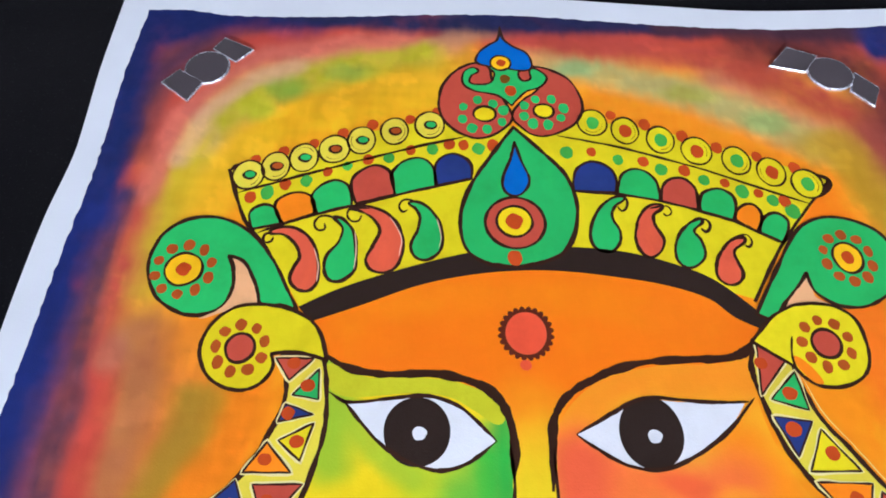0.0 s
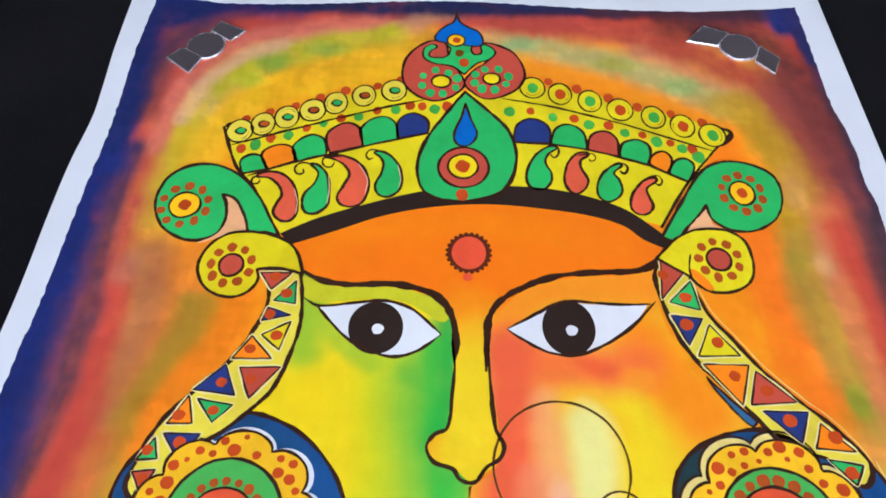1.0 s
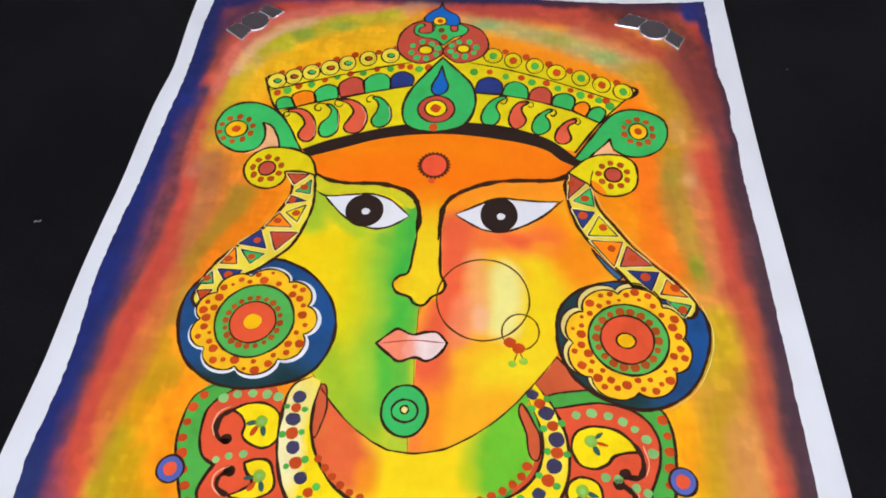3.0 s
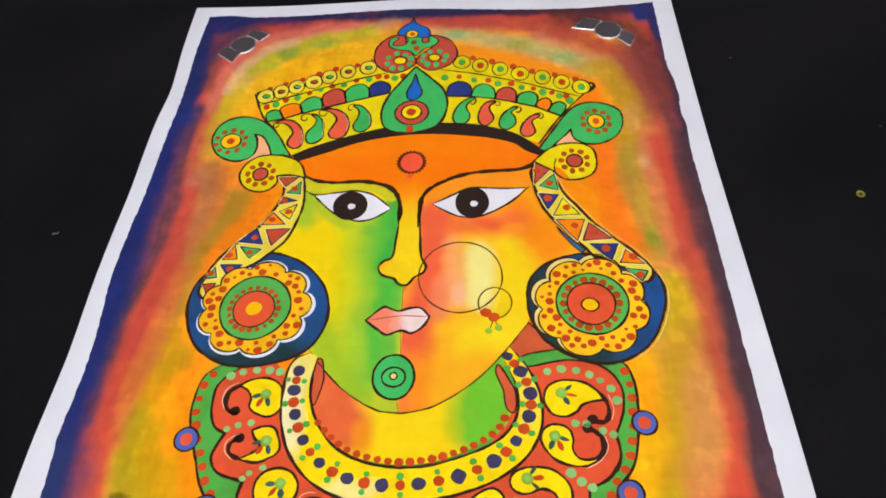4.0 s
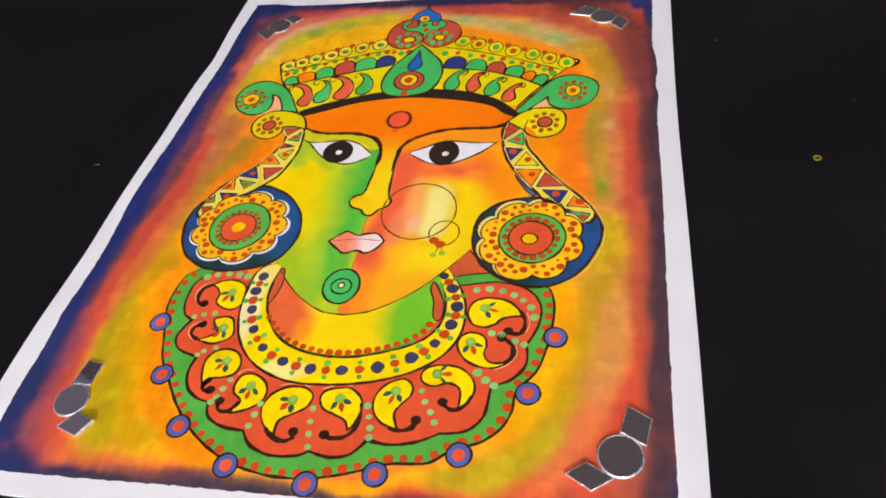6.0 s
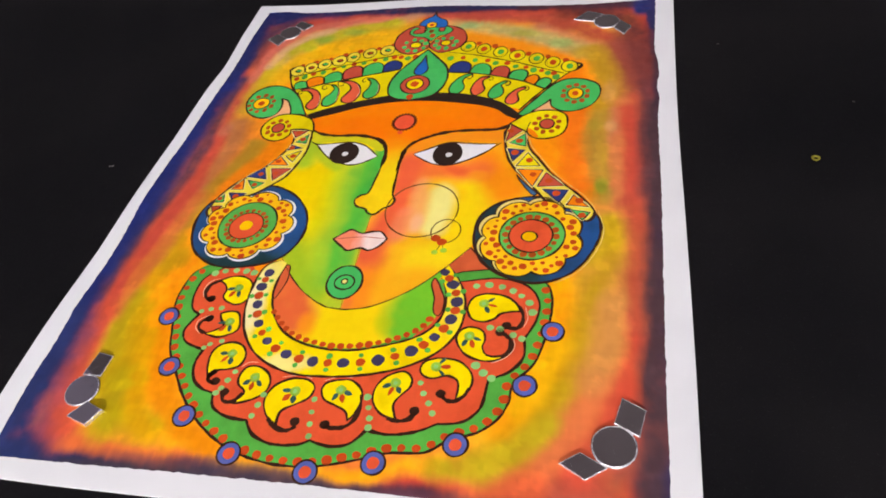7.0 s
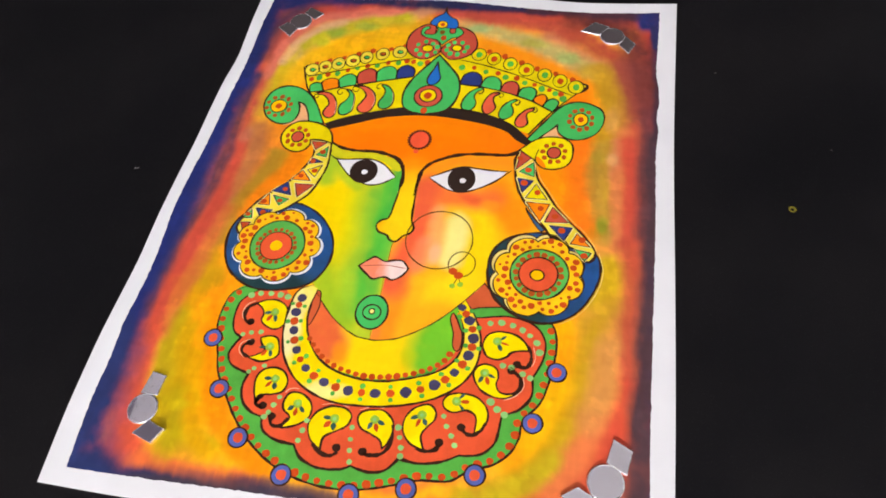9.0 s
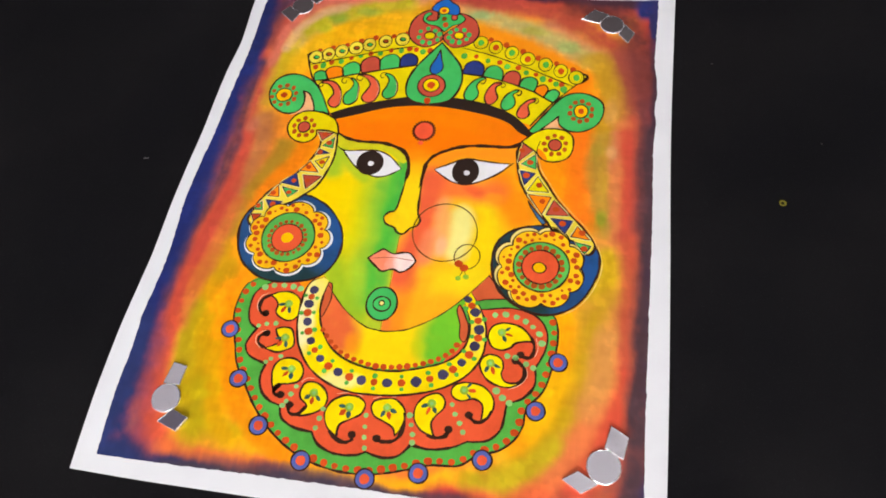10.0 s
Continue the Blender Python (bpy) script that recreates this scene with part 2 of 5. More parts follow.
def disc(name, x, y, rx, ry, material, level, parent, ink=0.0, label=""):
    ring = oval(x, y, rx, ry)
    ob = film(name, ring, material, level, parent, label)
    if ink:
        ribbon("outline", ring, lambda s: ink, INK, level + 1, ob, True)
    return ob


def around(x, y, rx, ry, n, turn=0.0):
    return [(x + rx * math.cos(turn + k * math.tau / n), y + ry * math.sin(turn + k * math.tau / n)) for k in range(n)]


def spaced(path, step, start=0.0):
    """Points at even steps along a path."""
    out, left = [], start
    for a, b in zip(path, path[1:]):
        d = math.dist(a, b)
        while left < d:
            out.append((a[0] + (b[0] - a[0]) * left / d, a[1] + (b[1] - a[1]) * left / d))
            left += step
        left -= d
    return out


def inset(path, by):
    """The path moved sideways by so many mm (to its left)."""
    out = []
    for i, (x, y) in enumerate(path):
        a, b = path[max(0, i - 1)], path[min(len(path) - 1, i + 1)]
        d = math.dist(a, b) or 1.0
        out.append((x - (b[1] - a[1]) / d * by, y + (b[0] - a[0]) / d * by))
    return out


# ---- room: assumed, out of view except in the mirror pieces ----
def slab(name, lo, hi, material, kind="structure", label="", category=""):
    bm = bmesh.new()
    bmesh.ops.create_cube(bm, size=1.0)
    for v in bm.verts:
        v.co = Vector([l + (h - l) * (c + 0.5) for l, h, c in zip(lo, hi, v.co)])
    data = bpy.data.meshes.new(name)
    bm.to_mesh(data)
    bm.free()
    data.materials.append(material)
    return tagged(new(name, data), label, category, kind=kind)


slab("floor", (X0 - 0.15, Y0 - 0.15, FLOOR - 0.12), (X1 + 0.15, Y1 + 0.15, FLOOR), FLOOR_PAINT, label="plain grey floor under the table")
slab("ceiling", (X0 - 0.15, Y0 - 0.15, CEIL), (X1 + 0.15, Y1 + 0.15, CEIL + 0.12), CEILING_PAINT, label="plain white painted ceiling")
# Unseen wall, coloured dark so that the upper mirror faces reflect dark.
slab("wall_north", (X0, Y1, FLOOR), (X1, Y1 + 0.15, CEIL), DARK_WALL, label="unseen dark grey wall, added for the mirror pieces to reflect")
# Unseen walls added to close the room and bounce the lamp's light.
slab("wall_south", (X0, Y0 - 0.15, FLOOR), (X1, Y0, CEIL), WALL, label="unseen grey lilac wall, added behind the assumed tube lamp")
slab("wall_west", (X0 - 0.15, Y0 - 0.15, FLOOR), (X0, Y1 + 0.15, CEIL), WALL, label="out-of-view grey lilac wall, assumed around the table")
slab("wall_east", (X1, Y0 - 0.15, FLOOR), (X1 + 0.15, Y1 + 0.15, CEIL), WALL, label="out-of-view grey lilac wall, assumed around the table")


def table():
    """A table under a black cloth that covers its top."""
    t = new("table")
    t.location = (0.15, -0.2, FLOOR)
    x, y, top = 0.75, 0.48, TABLE - FLOOR

    def block(name, lo, hi, material, label=""):
        ob = slab(name, lo, hi, material, kind="")
        ob.parent = t
        if label:
            tagged(ob, label)
        bev = ob.modifiers.new("bevel", "BEVEL")
        bev.width, bev.segments = 0.006, 3
        return ob
    block("tabletop", (-x, -y, top - 0.03), (x, y, top), CLOTH, "tabletop covered in matt black cloth")
    for sx in (-1, 1):
        for sy in (-1, 1):
            block("leg", (sx * 0.68 - 0.03, sy * 0.41 - 0.03, 0), (sx * 0.68 + 0.03, sy * 0.41 + 0.03, top - 0.03), CLOTH)
    return tagged(t, "large table with a matt black cloth top", "table")


table()


# No lamp is in view; this one is assumed, placed to light the sheet evenly.
def assumed_tube_lamp():
    t = new("assumed_tube_lamp")
    t.matrix_world = Matrix.Translation(LAMP)

    def rod(name, r, x0, x1, y, z, material):
        bm = bmesh.new()
        bmesh.ops.create_cone(bm, cap_ends=True, segments=20, radius1=r, radius2=r, depth=x1 - x0)
        bmesh.ops.transform(bm, verts=bm.verts[:], matrix=pose((x0 + x1) / 2, y, z, 0, 90, 0))
        data = bpy.data.meshes.new(name)
        bm.to_mesh(data)
        bm.free()
        data.materials.append(material)
        new(name, data).parent = t
    n = Nodes("glowing_tube")
    n.b.inputs["Emission Color"].default_value, n.b.inputs["Emission Strength"].default_value = (1, 0.98, 0.95, 1), TUBE
    base = slab("housing", (-0.62, 0, -0.025), (0.62, 0.035, 0.025), CEILING_PAINT, kind="")
    base.parent = t
    rod("tube", 0.013, -0.58, 0.58, 0.055, 0, n.mat)
    for s in (-1, 1):
        rod("end_cap", 0.016, *sorted((s * 0.58, s * 0.6)), 0.055, 0, CEILING_PAINT)
    return tagged(t, "white tube lamp, unseen, assumed as the room's light source", "lamp")


assumed_tube_lamp()

# ---- the sheet ----
SHEET_EDGE = [(0.0, -0.2, 1), (50.0, -1.2), (85.0, -0.3), (146.0, 1.8), (200.0, -1.0), (230.0, -2.6), (262.0, -1.2), (297.5, 1.5, 1), (297.4, -100.0), (298.0, -150.0), (299.6, -215.0), (301.0, -290.0), (301.6, -369.0, 1),
              (200.0, -369.2), (100.0, -370.6), (40.0, -372.0), (-0.1, -372.2, 1), (-2.3, -340.0), (-3.0, -318.0), (-3.1, -290.0), (-1.8, -260.0), (-1.3, -245.0), (-1.8, -210.0), (-1.3, -183.0), (-0.2, -155.0), (-0.2, -125.0), (0.3, -102.0), (2.2, -79.0), (1.6, -62.0), (0.4, -40.0)]
PAINT_EDGE = [(10.6, -10.3, 1), (24.0, -9.6), (41.0, -12.0), (75.0, -11.6), (120.0, -8.8), (150.0, -8.6), (205.0, -12.0), (245.0, -12.4), (286.4, -8.6, 1), (285.9, -44.0), (285.7, -66.0), (287.4, -78.0), (288.0, -92.0), (287.0, -102.0), (288.1, -114.0), (287.3, -132.0), (288.6, -184.0), (289.2, -254.0), (290.2, -332.0), (290.8, -357.0, 1),
              (185.0, -357.5), (141.0, -358.6), (98.0, -360.0), (52.0, -362.0), (11.3, -363.2, 1), (8.4, -329.0), (8.4, -306.0), (7.1, -283.0), (8.5, -258.0), (8.3, -238.0), (6.0, -210.0), (6.6, -184.0), (8.2, -155.0), (9.0, -119.0), (10.4, -80.0), (9.4, -40.0)]


def sheet():
    rim = curve(SHEET_EDGE, True, 8)
    bm = bmesh.new()
    top = [bm.verts.new((x / 1000, y / 1000, 0)) for x, y in rim]
    low = [bm.verts.new((x / 1000, y / 1000, TABLE + 0.0001)) for x, y in rim]
    for i in range(len(rim)):
        j = (i + 1) % len(rim)
        bm.faces.new((top[i], low[i], low[j], top[j]))
    for i, j, k in tessellate_polygon([[Vector((x, y, 0)) for x, y in rim]]):
        bm.faces.new((top[i], top[j], top[k]))
    bmesh.ops.recalc_face_normals(bm, faces=bm.faces[:])
    data = bpy.data.meshes.new("painting")
    bm.to_mesh(data)
    bm.free()
    data.materials.append(PAPER)
    return tagged(new("painting", data), "bright folk-art mask painting on white paper with glued mirror pieces", "painting")


SHEET = sheet()


def ragged(pts, size=0.5):
    """A dry brush edge: the outline with small uneven steps."""
    rim = curve(pts, True, 40)
    return [(x + size * noise.noise((x * 0.35, y * 0.35, 1)) + 0.5 * size * noise.noise((x * 1.3, y * 1.3, 4)), y + size * noise.noise((x * 0.35, y * 0.35, 8)) + 0.5 * size * noise.noise((x * 1.3, y * 1.3, 6))) for x, y in rim]


# ---- background: pigment laid on wet, brush pull by brush pull, on a fine grid over the painted area ----
def lattice(x, y, cell, seed):
    """Smooth value noise from -1 to 1."""
    table = np.random.default_rng(seed).uniform(-1, 1, (64, 64))
    u, v = x / cell + 17.3, y / cell + 31.7
    i, j = np.floor(u).astype(int), np.floor(v).astype(int)
    f, g = u - i, v - j
    f, g = f * f * (3 - 2 * f), g * g * (3 - 2 * g)
    i, j, i1, j1 = i % 64, j % 64, (i + 1) % 64, (j + 1) % 64
    return (table[i, j] * (1 - f) + table[i1, j] * f) * (1 - g) + (table[i, j1] * (1 - f) + table[i1, j1] * f) * g


def cloudy(x, y, cell, seed, octaves=5, keep=0.55):
    total = 0.0
    for k in range(octaves):
        total = total + keep ** k * lattice(x, y, cell / 2 ** k, seed + 7 * k)
    return total


def step(value, lo, hi):
    s = np.clip((value - lo) / (hi - lo), 0, 1)
    return s * s * (3 - 2 * s)


class Pigment:
    """Colour at each point of the sheet (mm); wet edges wander and bleed."""

    def begin(self, x, y, base, rough=1.0):
        self.x, self.y, self.rough = x, y, rough
        pull = rough * 0.5 * lattice(x * 3, y * 0.6, 7.0, 90) + rough * 0.35 * lattice(x * 3, y * 0.6, 2.6, 91)
        self.u = x + 1.2 * cloudy(x, y, 30, 11, 4, 0.5) + pull
        self.v = y + 1.8 * cloudy(x, y, 30, 51, 4, 0.5) + pull
        self.n = 0
        self.c = np.zeros(x.shape + (3,)) + np.array(lin(*base)[:3])
        return self

    def dry(self):
        """Pigment settles unevenly, with the pull of the brush in it."""
        x, y = self.x, self.y
        g = 0.045 * cloudy(x, y, 12, 700, 4) + 0.05 * lattice(x * 2.5, y * 0.7, 4.0, 720) + 0.05 * lattice(x * 0.8, y * 2.2, 5.0, 730)
        g = g * self.rough
        bloom = self.rough * step(cloudy(x, y, 16, 740, 4), 0.12, 0.5) * 0.08
        self.c = np.clip(self.c * (1 + g[..., None] * np.array((0.8, 1.1, 1.2))), 0, 0.95)
        self.c = self.c + bloom[..., None] * (self.c * np.array((0.78, 0.86, 0.7)) - self.c)
        pale = self.rough * step(cloudy(x, y, 11, 760, 4), 0.35, 0.75) * 0.09
        self.c = np.clip(self.c * (1 + 1.6 * pale[..., None]), 0, 0.95)
        return self.c

    def lay(self, near, lo, hi, rgb, strength):
        """Cover where near is small; the load of the brush changes from place to place."""
        self.n += 1
        load = 1 + (0.05 + 0.08 * self.rough) * cloudy(self.x, self.y, 14, 200 + self.n, 3)
        k = strength * (1 - step(near * load, lo, hi))
        k = np.clip(k * (1 + 0.12 * self.rough * cloudy(self.x, self.y, 5, 400 + self.n, 3)), 0, 1)[..., None]
        self.c = self.c * (1 - k) + np.array(lin(*rgb)[:3]) * k

    def border(self, x0, x1, y0, y1, stops):
        d = np.minimum(np.minimum(self.u - x0, x1 - self.u), np.minimum(self.v - y0, y1 - self.v))
        for lo, hi, rgb in stops:
            self.lay(d, lo, hi, rgb, 1.0)

    def dab(self, x, y, rx, ry, rgb, strength):
        self.lay(np.hypot((self.u - x) / rx, (self.v - y) / ry), 0.35, 1.25, rgb, strength)

    def stroke(self, pts, half, rgb, strength, soft=0.75):
        near = 1e9
        for a, b in zip(pts, pts[1:]):
            dx, dy = b[0] - a[0], b[1] - a[1]
            k = np.clip(((self.u - a[0]) * dx + (self.v - a[1]) * dy) / (dx * dx + dy * dy), 0, 1)
            near = np.minimum(near, np.hypot(self.u - a[0] - k * dx, self.v - a[1] - k * dy))
        self.lay(near, half * (1 - soft), half * (1 + soft), rgb, strength)


def side(rim, a, b, n):
    """Evenly spaced points of the rim from index a on to index b."""
    run = rim[a:b + 1] if b > a else rim[a:] + rim[:b + 1]
    run = np.array(run)
    s = np.concatenate([[0], np.cumsum(np.hypot(*np.diff(run, axis=0).T))])
    t = np.linspace(0, s[-1], n + 1)
    return np.stack([np.interp(t, s, run[:, 0]), np.interp(t, s, run[:, 1])], 1)


def wash_material(name, amount):
    n = Nodes(name)
    v = n.node("ShaderNodeVertexColor")
    v.layer_name = "pigment"
    c = brushed(n, v.outputs["Color"], amount)
    grain(n)
    return n.done(c, n.ramp(n.noise(200), 0.3, 0.7, 0.42, 0.6), spec=0.1)


RIM = ragged(PAINT_EDGE)
RIM = RIM if sum(a[0] * b[1] - b[0] * a[1] for a, b in zip(RIM, RIM[1:] + RIM[:1])) < 0 else RIM[::-1]
CORNER = [min(range(len(RIM)), key=lambda i: math.dist(RIM[i], c)) for c in ((0, 0), (300, 0), (300, -372), (0, -372))]
NX, NY = 270, 340
TOP, EAST = side(RIM, CORNER[0], CORNER[1], NX), side(RIM, CORNER[1], CORNER[2], NY)
FOOT, WEST = side(RIM, CORNER[2], CORNER[3], NX)[::-1], side(RIM, CORNER[3], CORNER[0], NY)[::-1]
U, V = np.linspace(0, 1, NX + 1)[None, :, None], np.linspace(0, 1, NY + 1)[:, None, None]
GRID = (1 - V) * TOP[None] + V * FOOT[None] + (1 - U) * WEST[:, None] + U * EAST[:, None]
GRID = GRID - ((1 - U) * (1 - V) * TOP[0] + U * (1 - V) * TOP[-1] + (1 - U) * V * FOOT[0] + U * V * FOOT[-1])
w = Pigment().begin(GRID[..., 0], GRID[..., 1], (254, 150, 14))
w.border(9, 288.5, -361, -11, ((27, 48, (250, 184, 34)), (19, 34, (244, 150, 44)), (12, 25, (230, 102, 56)), (7, 16, (198, 70, 54)), (4, 10, (96, 50, 58)), (1, 7, (40, 44, 90))))
# top: gold and orange beside the crown, an olive-green band, pink-tan, then brick red
w.stroke([(48.0, -76.1), (65.6, -63.6), (84.7, -57.0), (104.3, -50.1), (115.5, -46.6)], 13, (240, 184, 20), 0.9)
w.stroke([(83.6, -47.4), (110.2, -35.0), (124.0, -29.5)], 8, (226, 168, 27), 0.85)
w.stroke([(174.5, -51.7), (196.8, -54.4), (216.2, -60.2), (232.1, -70.5), (242.5, -83.3), (247.4, -99.6)], 10, (254, 150, 24), 0.9)
w.stroke([(35.5, -77.8), (43.0, -61.1), (58.1, -44.7), (77.1, -31.3), (95.3, -23.8), (118.9, -19.7)], 9, (212, 138, 108), 0.85)
w.stroke([(216.9, -39.3), (233.7, -48.8), (249.6, -59.5), (261.7, -74.3), (266.0, -91.1)], 8, (206, 134, 92), 0.85)
w.stroke([(34.6, -93.3), (41.0, -73.3), (49.3, -59.4), (60.9, -47.9), (75.9, -40.2), (93.7, -33.0), (112.1, -27.0)], 7, (186, 173, 34), 0.95)
w.stroke([(161.6, -32.8), (184.5, -39.0), (206.9, -45.1), (223.8, -53.8), (234.0, -59.8), (245.6, -68.1)], 7, (190, 173, 104), 0.95)
w.stroke([(243.3, -68.8), (254.5, -77.3), (261.4, -88.5)], 7, (186, 147, 38), 0.85)
w.dab(66.5, -47.1, 9, 7, (140, 162, 52), 0.85)
w.dab(86.1, -38.6, 9, 5, (146, 162, 58), 0.8)
w.dab(57.9, -57.6, 8, 7, (196, 192, 40), 0.85)
w.dab(42.9, -71.7, 6, 8, (206, 166, 116), 0.8)
w.dab(166.2, -34.7, 10, 6, (152, 181, 116), 0.85)
w.dab(204.6, -45.2, 12, 4, (176, 170, 74), 0.8)
w.dab(230.1, -56.8, 10, 6, (160, 179, 104), 0.9)
w.dab(152.3, -28.8, 12, 7, (206, 160, 96), 0.7)
w.dab(128.5, -18.7, 18, 6, (186, 132, 100), 0.7)
w.stroke([(20, -66), (22, -40), (34, -26), (60, -24)], 9, (150, 66, 62), 0.95)
w.stroke([(30.4, -64.4), (33.4, -51.1), (44.9, -34.9), (62.2, -25.3), (83.0, -20.5), (104.3, -15.6), (113.8, -13.2)], 6, (186, 72, 58), 0.95, 0.4)
w.stroke([(150.1, -18.2), (173.9, -22.6), (197.4, -25.6), (218.3, -29.3), (231.4, -35.2)], 7, (182, 74, 62), 0.9)
w.stroke([(229.5, -32.5), (244.2, -41.6), (258.1, -51.4), (268.2, -65.2)], 7, (182, 76, 56), 0.9)
# upper right corner: maroon and brown, a navy tip
w.stroke([(231.6, -19.8), (247.6, -23.7), (265.6, -28.2), (272.9, -46.2), (278.5, -68.0), (280.4, -88.1)], 10, (108, 52, 48), 0.95)
w.stroke([(270, -64), (274, -90), (278, -118)], 9, (128, 62, 58), 0.95)
w.stroke([(262, -60), (266, -84), (270, -112)], 6, (160, 76, 62), 0.8)
# right side, from the mask outwards
w.stroke([(268, -120), (270, -170), (271, -220), (271, -262), (268, -292)], 11, (216, 128, 72), 0.9, 0.6)
w.stroke([(236, -92), (243, -112), (246, -140), (245, -175)], 9, (252, 130, 14), 0.95)
w.stroke([(251, -66), (256, -84), (261, -108)], 7, (190, 143, 34), 0.85)
w.stroke([(256, -118), (256, -134), (255, -150), (258, -171), (258, -186)], 7, (186, 143, 29), 0.9, 0.8)
w.dab(251, -149, 5, 6, (142, 143, 46), 0.8)
w.dab(258, -171, 6, 8, (182, 158, 58), 0.8)
w.dab(261, -108, 5, 12, (212, 156, 84), 0.7)
w.stroke([(265, -126), (264, -147), (266, -172), (267, -196)], 4.5, (214, 132, 88), 0.85)
w.stroke([(271, -126), (274, -149), (276, -171), (276, -200)], 6, (206, 76, 54), 0.8, 0.8)
w.stroke([(259.1, -160.1), (260.3, -177.9)], 6, (190, 147, 36), 0.8)
w.stroke([(259.0, -185.8), (262.2, -195.6)], 5, (142, 147, 46), 0.85)
w.stroke([(263.6, -205.8), (269.0, -223.0), (264.6, -237.4), (259.2, -249.9)], 7, (202, 175, 30), 0.95)
w.stroke([(262.8, -257.5), (258.5, -274.0), (256.7, -292.5), (251.9, -307.9)], 8, (206, 162, 34), 0.85)
w.stroke([(269.9, -272.3), (265.8, -294.1), (259.6, -306.7)], 6, (224, 138, 66), 0.7)
w.dab(258.9, -264.5, 9, 12, (190, 162, 27), 0.75)
w.stroke([(246.5, -256.6), (250.6, -281.4), (246.4, -300.0), (242.1, -312.3)], 7, (253, 186, 8), 0.9)
w.stroke([(251.5, -309.4), (244.8, -324.4), (233.8, -335.2), (223.8, -342.2)], 8, (198, 177, 24), 0.95)
w.dab(248.4, -319.7, 7, 7, (160, 160, 46), 0.7)
w.stroke([(277, -196), (278, -214)], 4.5, (212, 88, 60), 0.75, 0.9)
w.stroke([(262, -206), (264, -240), (264, -272), (258, -294)], 11, (226, 146, 66), 0.8)
w.stroke([(264, -212), (262, -226), (256, -236)], 6, (204, 170, 31), 0.85)
w.stroke([(278, -206), (279, -240), (279, -266), (276, -296)], 3.8, (210, 90, 60), 0.75, 0.9)
w.stroke([(274.8, -295.6), (263.0, -314.6), (253.2, -327.2), (240.0, -342.2), (223.7, -351.2)], 11, (222, 104, 62), 0.85)
w.stroke([(262.0, -335.2), (275.9, -326.2), (281.5, -317.2)], 9, (192, 88, 62), 0.8)
w.stroke([(255.3, -349.3), (275.3, -336.9), (284.9, -322.1)], 7, (150, 76, 62), 0.85)
# left side
w.stroke([(38, -72), (36, -100), (34, -124)], 7, (208, 175, 36), 0.95)
w.stroke([(58, -76), (50, -92)], 9, (232, 179, 27), 0.85)
w.stroke([(45, -150), (48, -170), (42, -190)], 15, (204, 118, 44), 0.9)
w.stroke([(34, -142), (38, -153), (36, -166)], 6, (196, 132, 72), 0.8)
w.stroke([(60, -160), (56, -176), (48, -196), (44, -214)], 6, (178, 136, 34), 0.85)
w.stroke([(36, -196), (34, -214), (36, -234)], 6, (212, 116, 78), 0.8)
w.stroke([(47, -226), (40, -240), (38, -250)], 7, (248, 148, 27), 0.85)
w.stroke([(48, -250), (43, -260), (38, -272)], 7, (192, 143, 18), 0.9)
w.stroke([(36, -276), (40, -290), (42, -300)], 7, (224, 168, 16), 0.9)
w.stroke([(40, -222), (37, -250), (36, -280), (38, -304)], 5, (190, 156, 27), 0.75, 0.9)
w.stroke([(39.2, -265.8), (48.0, -285.5), (58.9, -310.4), (67.6, -327.7)], 8, (255, 164, 11), 0.9)
w.stroke([(36.7, -280.3), (42.0, -299.9), (50.1, -318.0), (53.6, -336.0)], 9, (214, 177, 22), 0.95)
w.stroke([(35.7, -297.5), (39.2, -313.3), (47.3, -327.8)], 6, (198, 170, 33), 0.8)
w.stroke([(57.6, -338.4), (74.9, -343.0), (90.3, -343.5)], 9, (206, 179, 20), 0.9)
w.dab(58.2, -318.4, 9, 6, (220, 192, 22), 0.9)
w.dab(53.3, -326.9, 6, 9, (178, 168, 50), 0.8)
w.stroke([(91.2, -346.2), (116.1, -349.3), (145.9, -351.4)], 8, (252, 164, 19), 0.85)
w.stroke([(44.9, -346.3), (61.5, -348.9), (83.5, -350.3)], 5, (222, 150, 36), 0.85)
w.stroke([(29, -62), (27, -90), (27, -112), (29, -134), (27, -150)], 6, (188, 82, 64), 0.9, 0.85)
w.stroke([(27, -150), (30, -176), (27, -200), (27, -222), (25, -246)], 5.5, (206, 84, 62), 0.9, 0.85)
w.stroke([(25.0, -278.5), (25.6, -299.0), (26.7, -315.2), (28.5, -330.7), (31.9, -343.9), (40.3, -350.5)], 6.5, (214, 94, 60), 0.9, 0.85)
w.stroke([(42.9, -353.0), (66.7, -354.4), (88.0, -354.7), (108.9, -354.6)], 3.5, (226, 112, 58), 0.9)
# left side, over the rest: orange beside the mask, olive, tan, red, a smoky edge
w.stroke([(72, -152), (68, -170), (60, -182), (52, -196), (48, -206)], 5, (235, 127, 15), 0.9)
w.stroke([(40, -138), (42, -152), (41, -166), (39, -182), (37, -196)], 6, (178, 109, 67), 0.8)
w.stroke([(56, -158), (54, -170), (50, -182), (45, -196), (42, -212), (42, -226)], 4.5, (169, 127, 37), 0.85)
w.stroke([(58, -270), (62, -290), (70, -312), (80, -328), (95, -342), (112, -350)], 5, (237, 142, 7), 0.9)
w.stroke([(55, -296), (60, -316), (66, -334), (80, -345)], 5, (218, 161, 8), 0.85)
w.stroke([(43, -238), (41, -258), (40, -270)], 5, (201, 150, 15), 0.65)
w.stroke([(46, -284), (48, -305), (50, -325)], 6, (199, 152, 10), 0.85)
w.stroke([(37, -276), (38, -292), (42, -308)], 5, (180, 154, 21), 0.85)
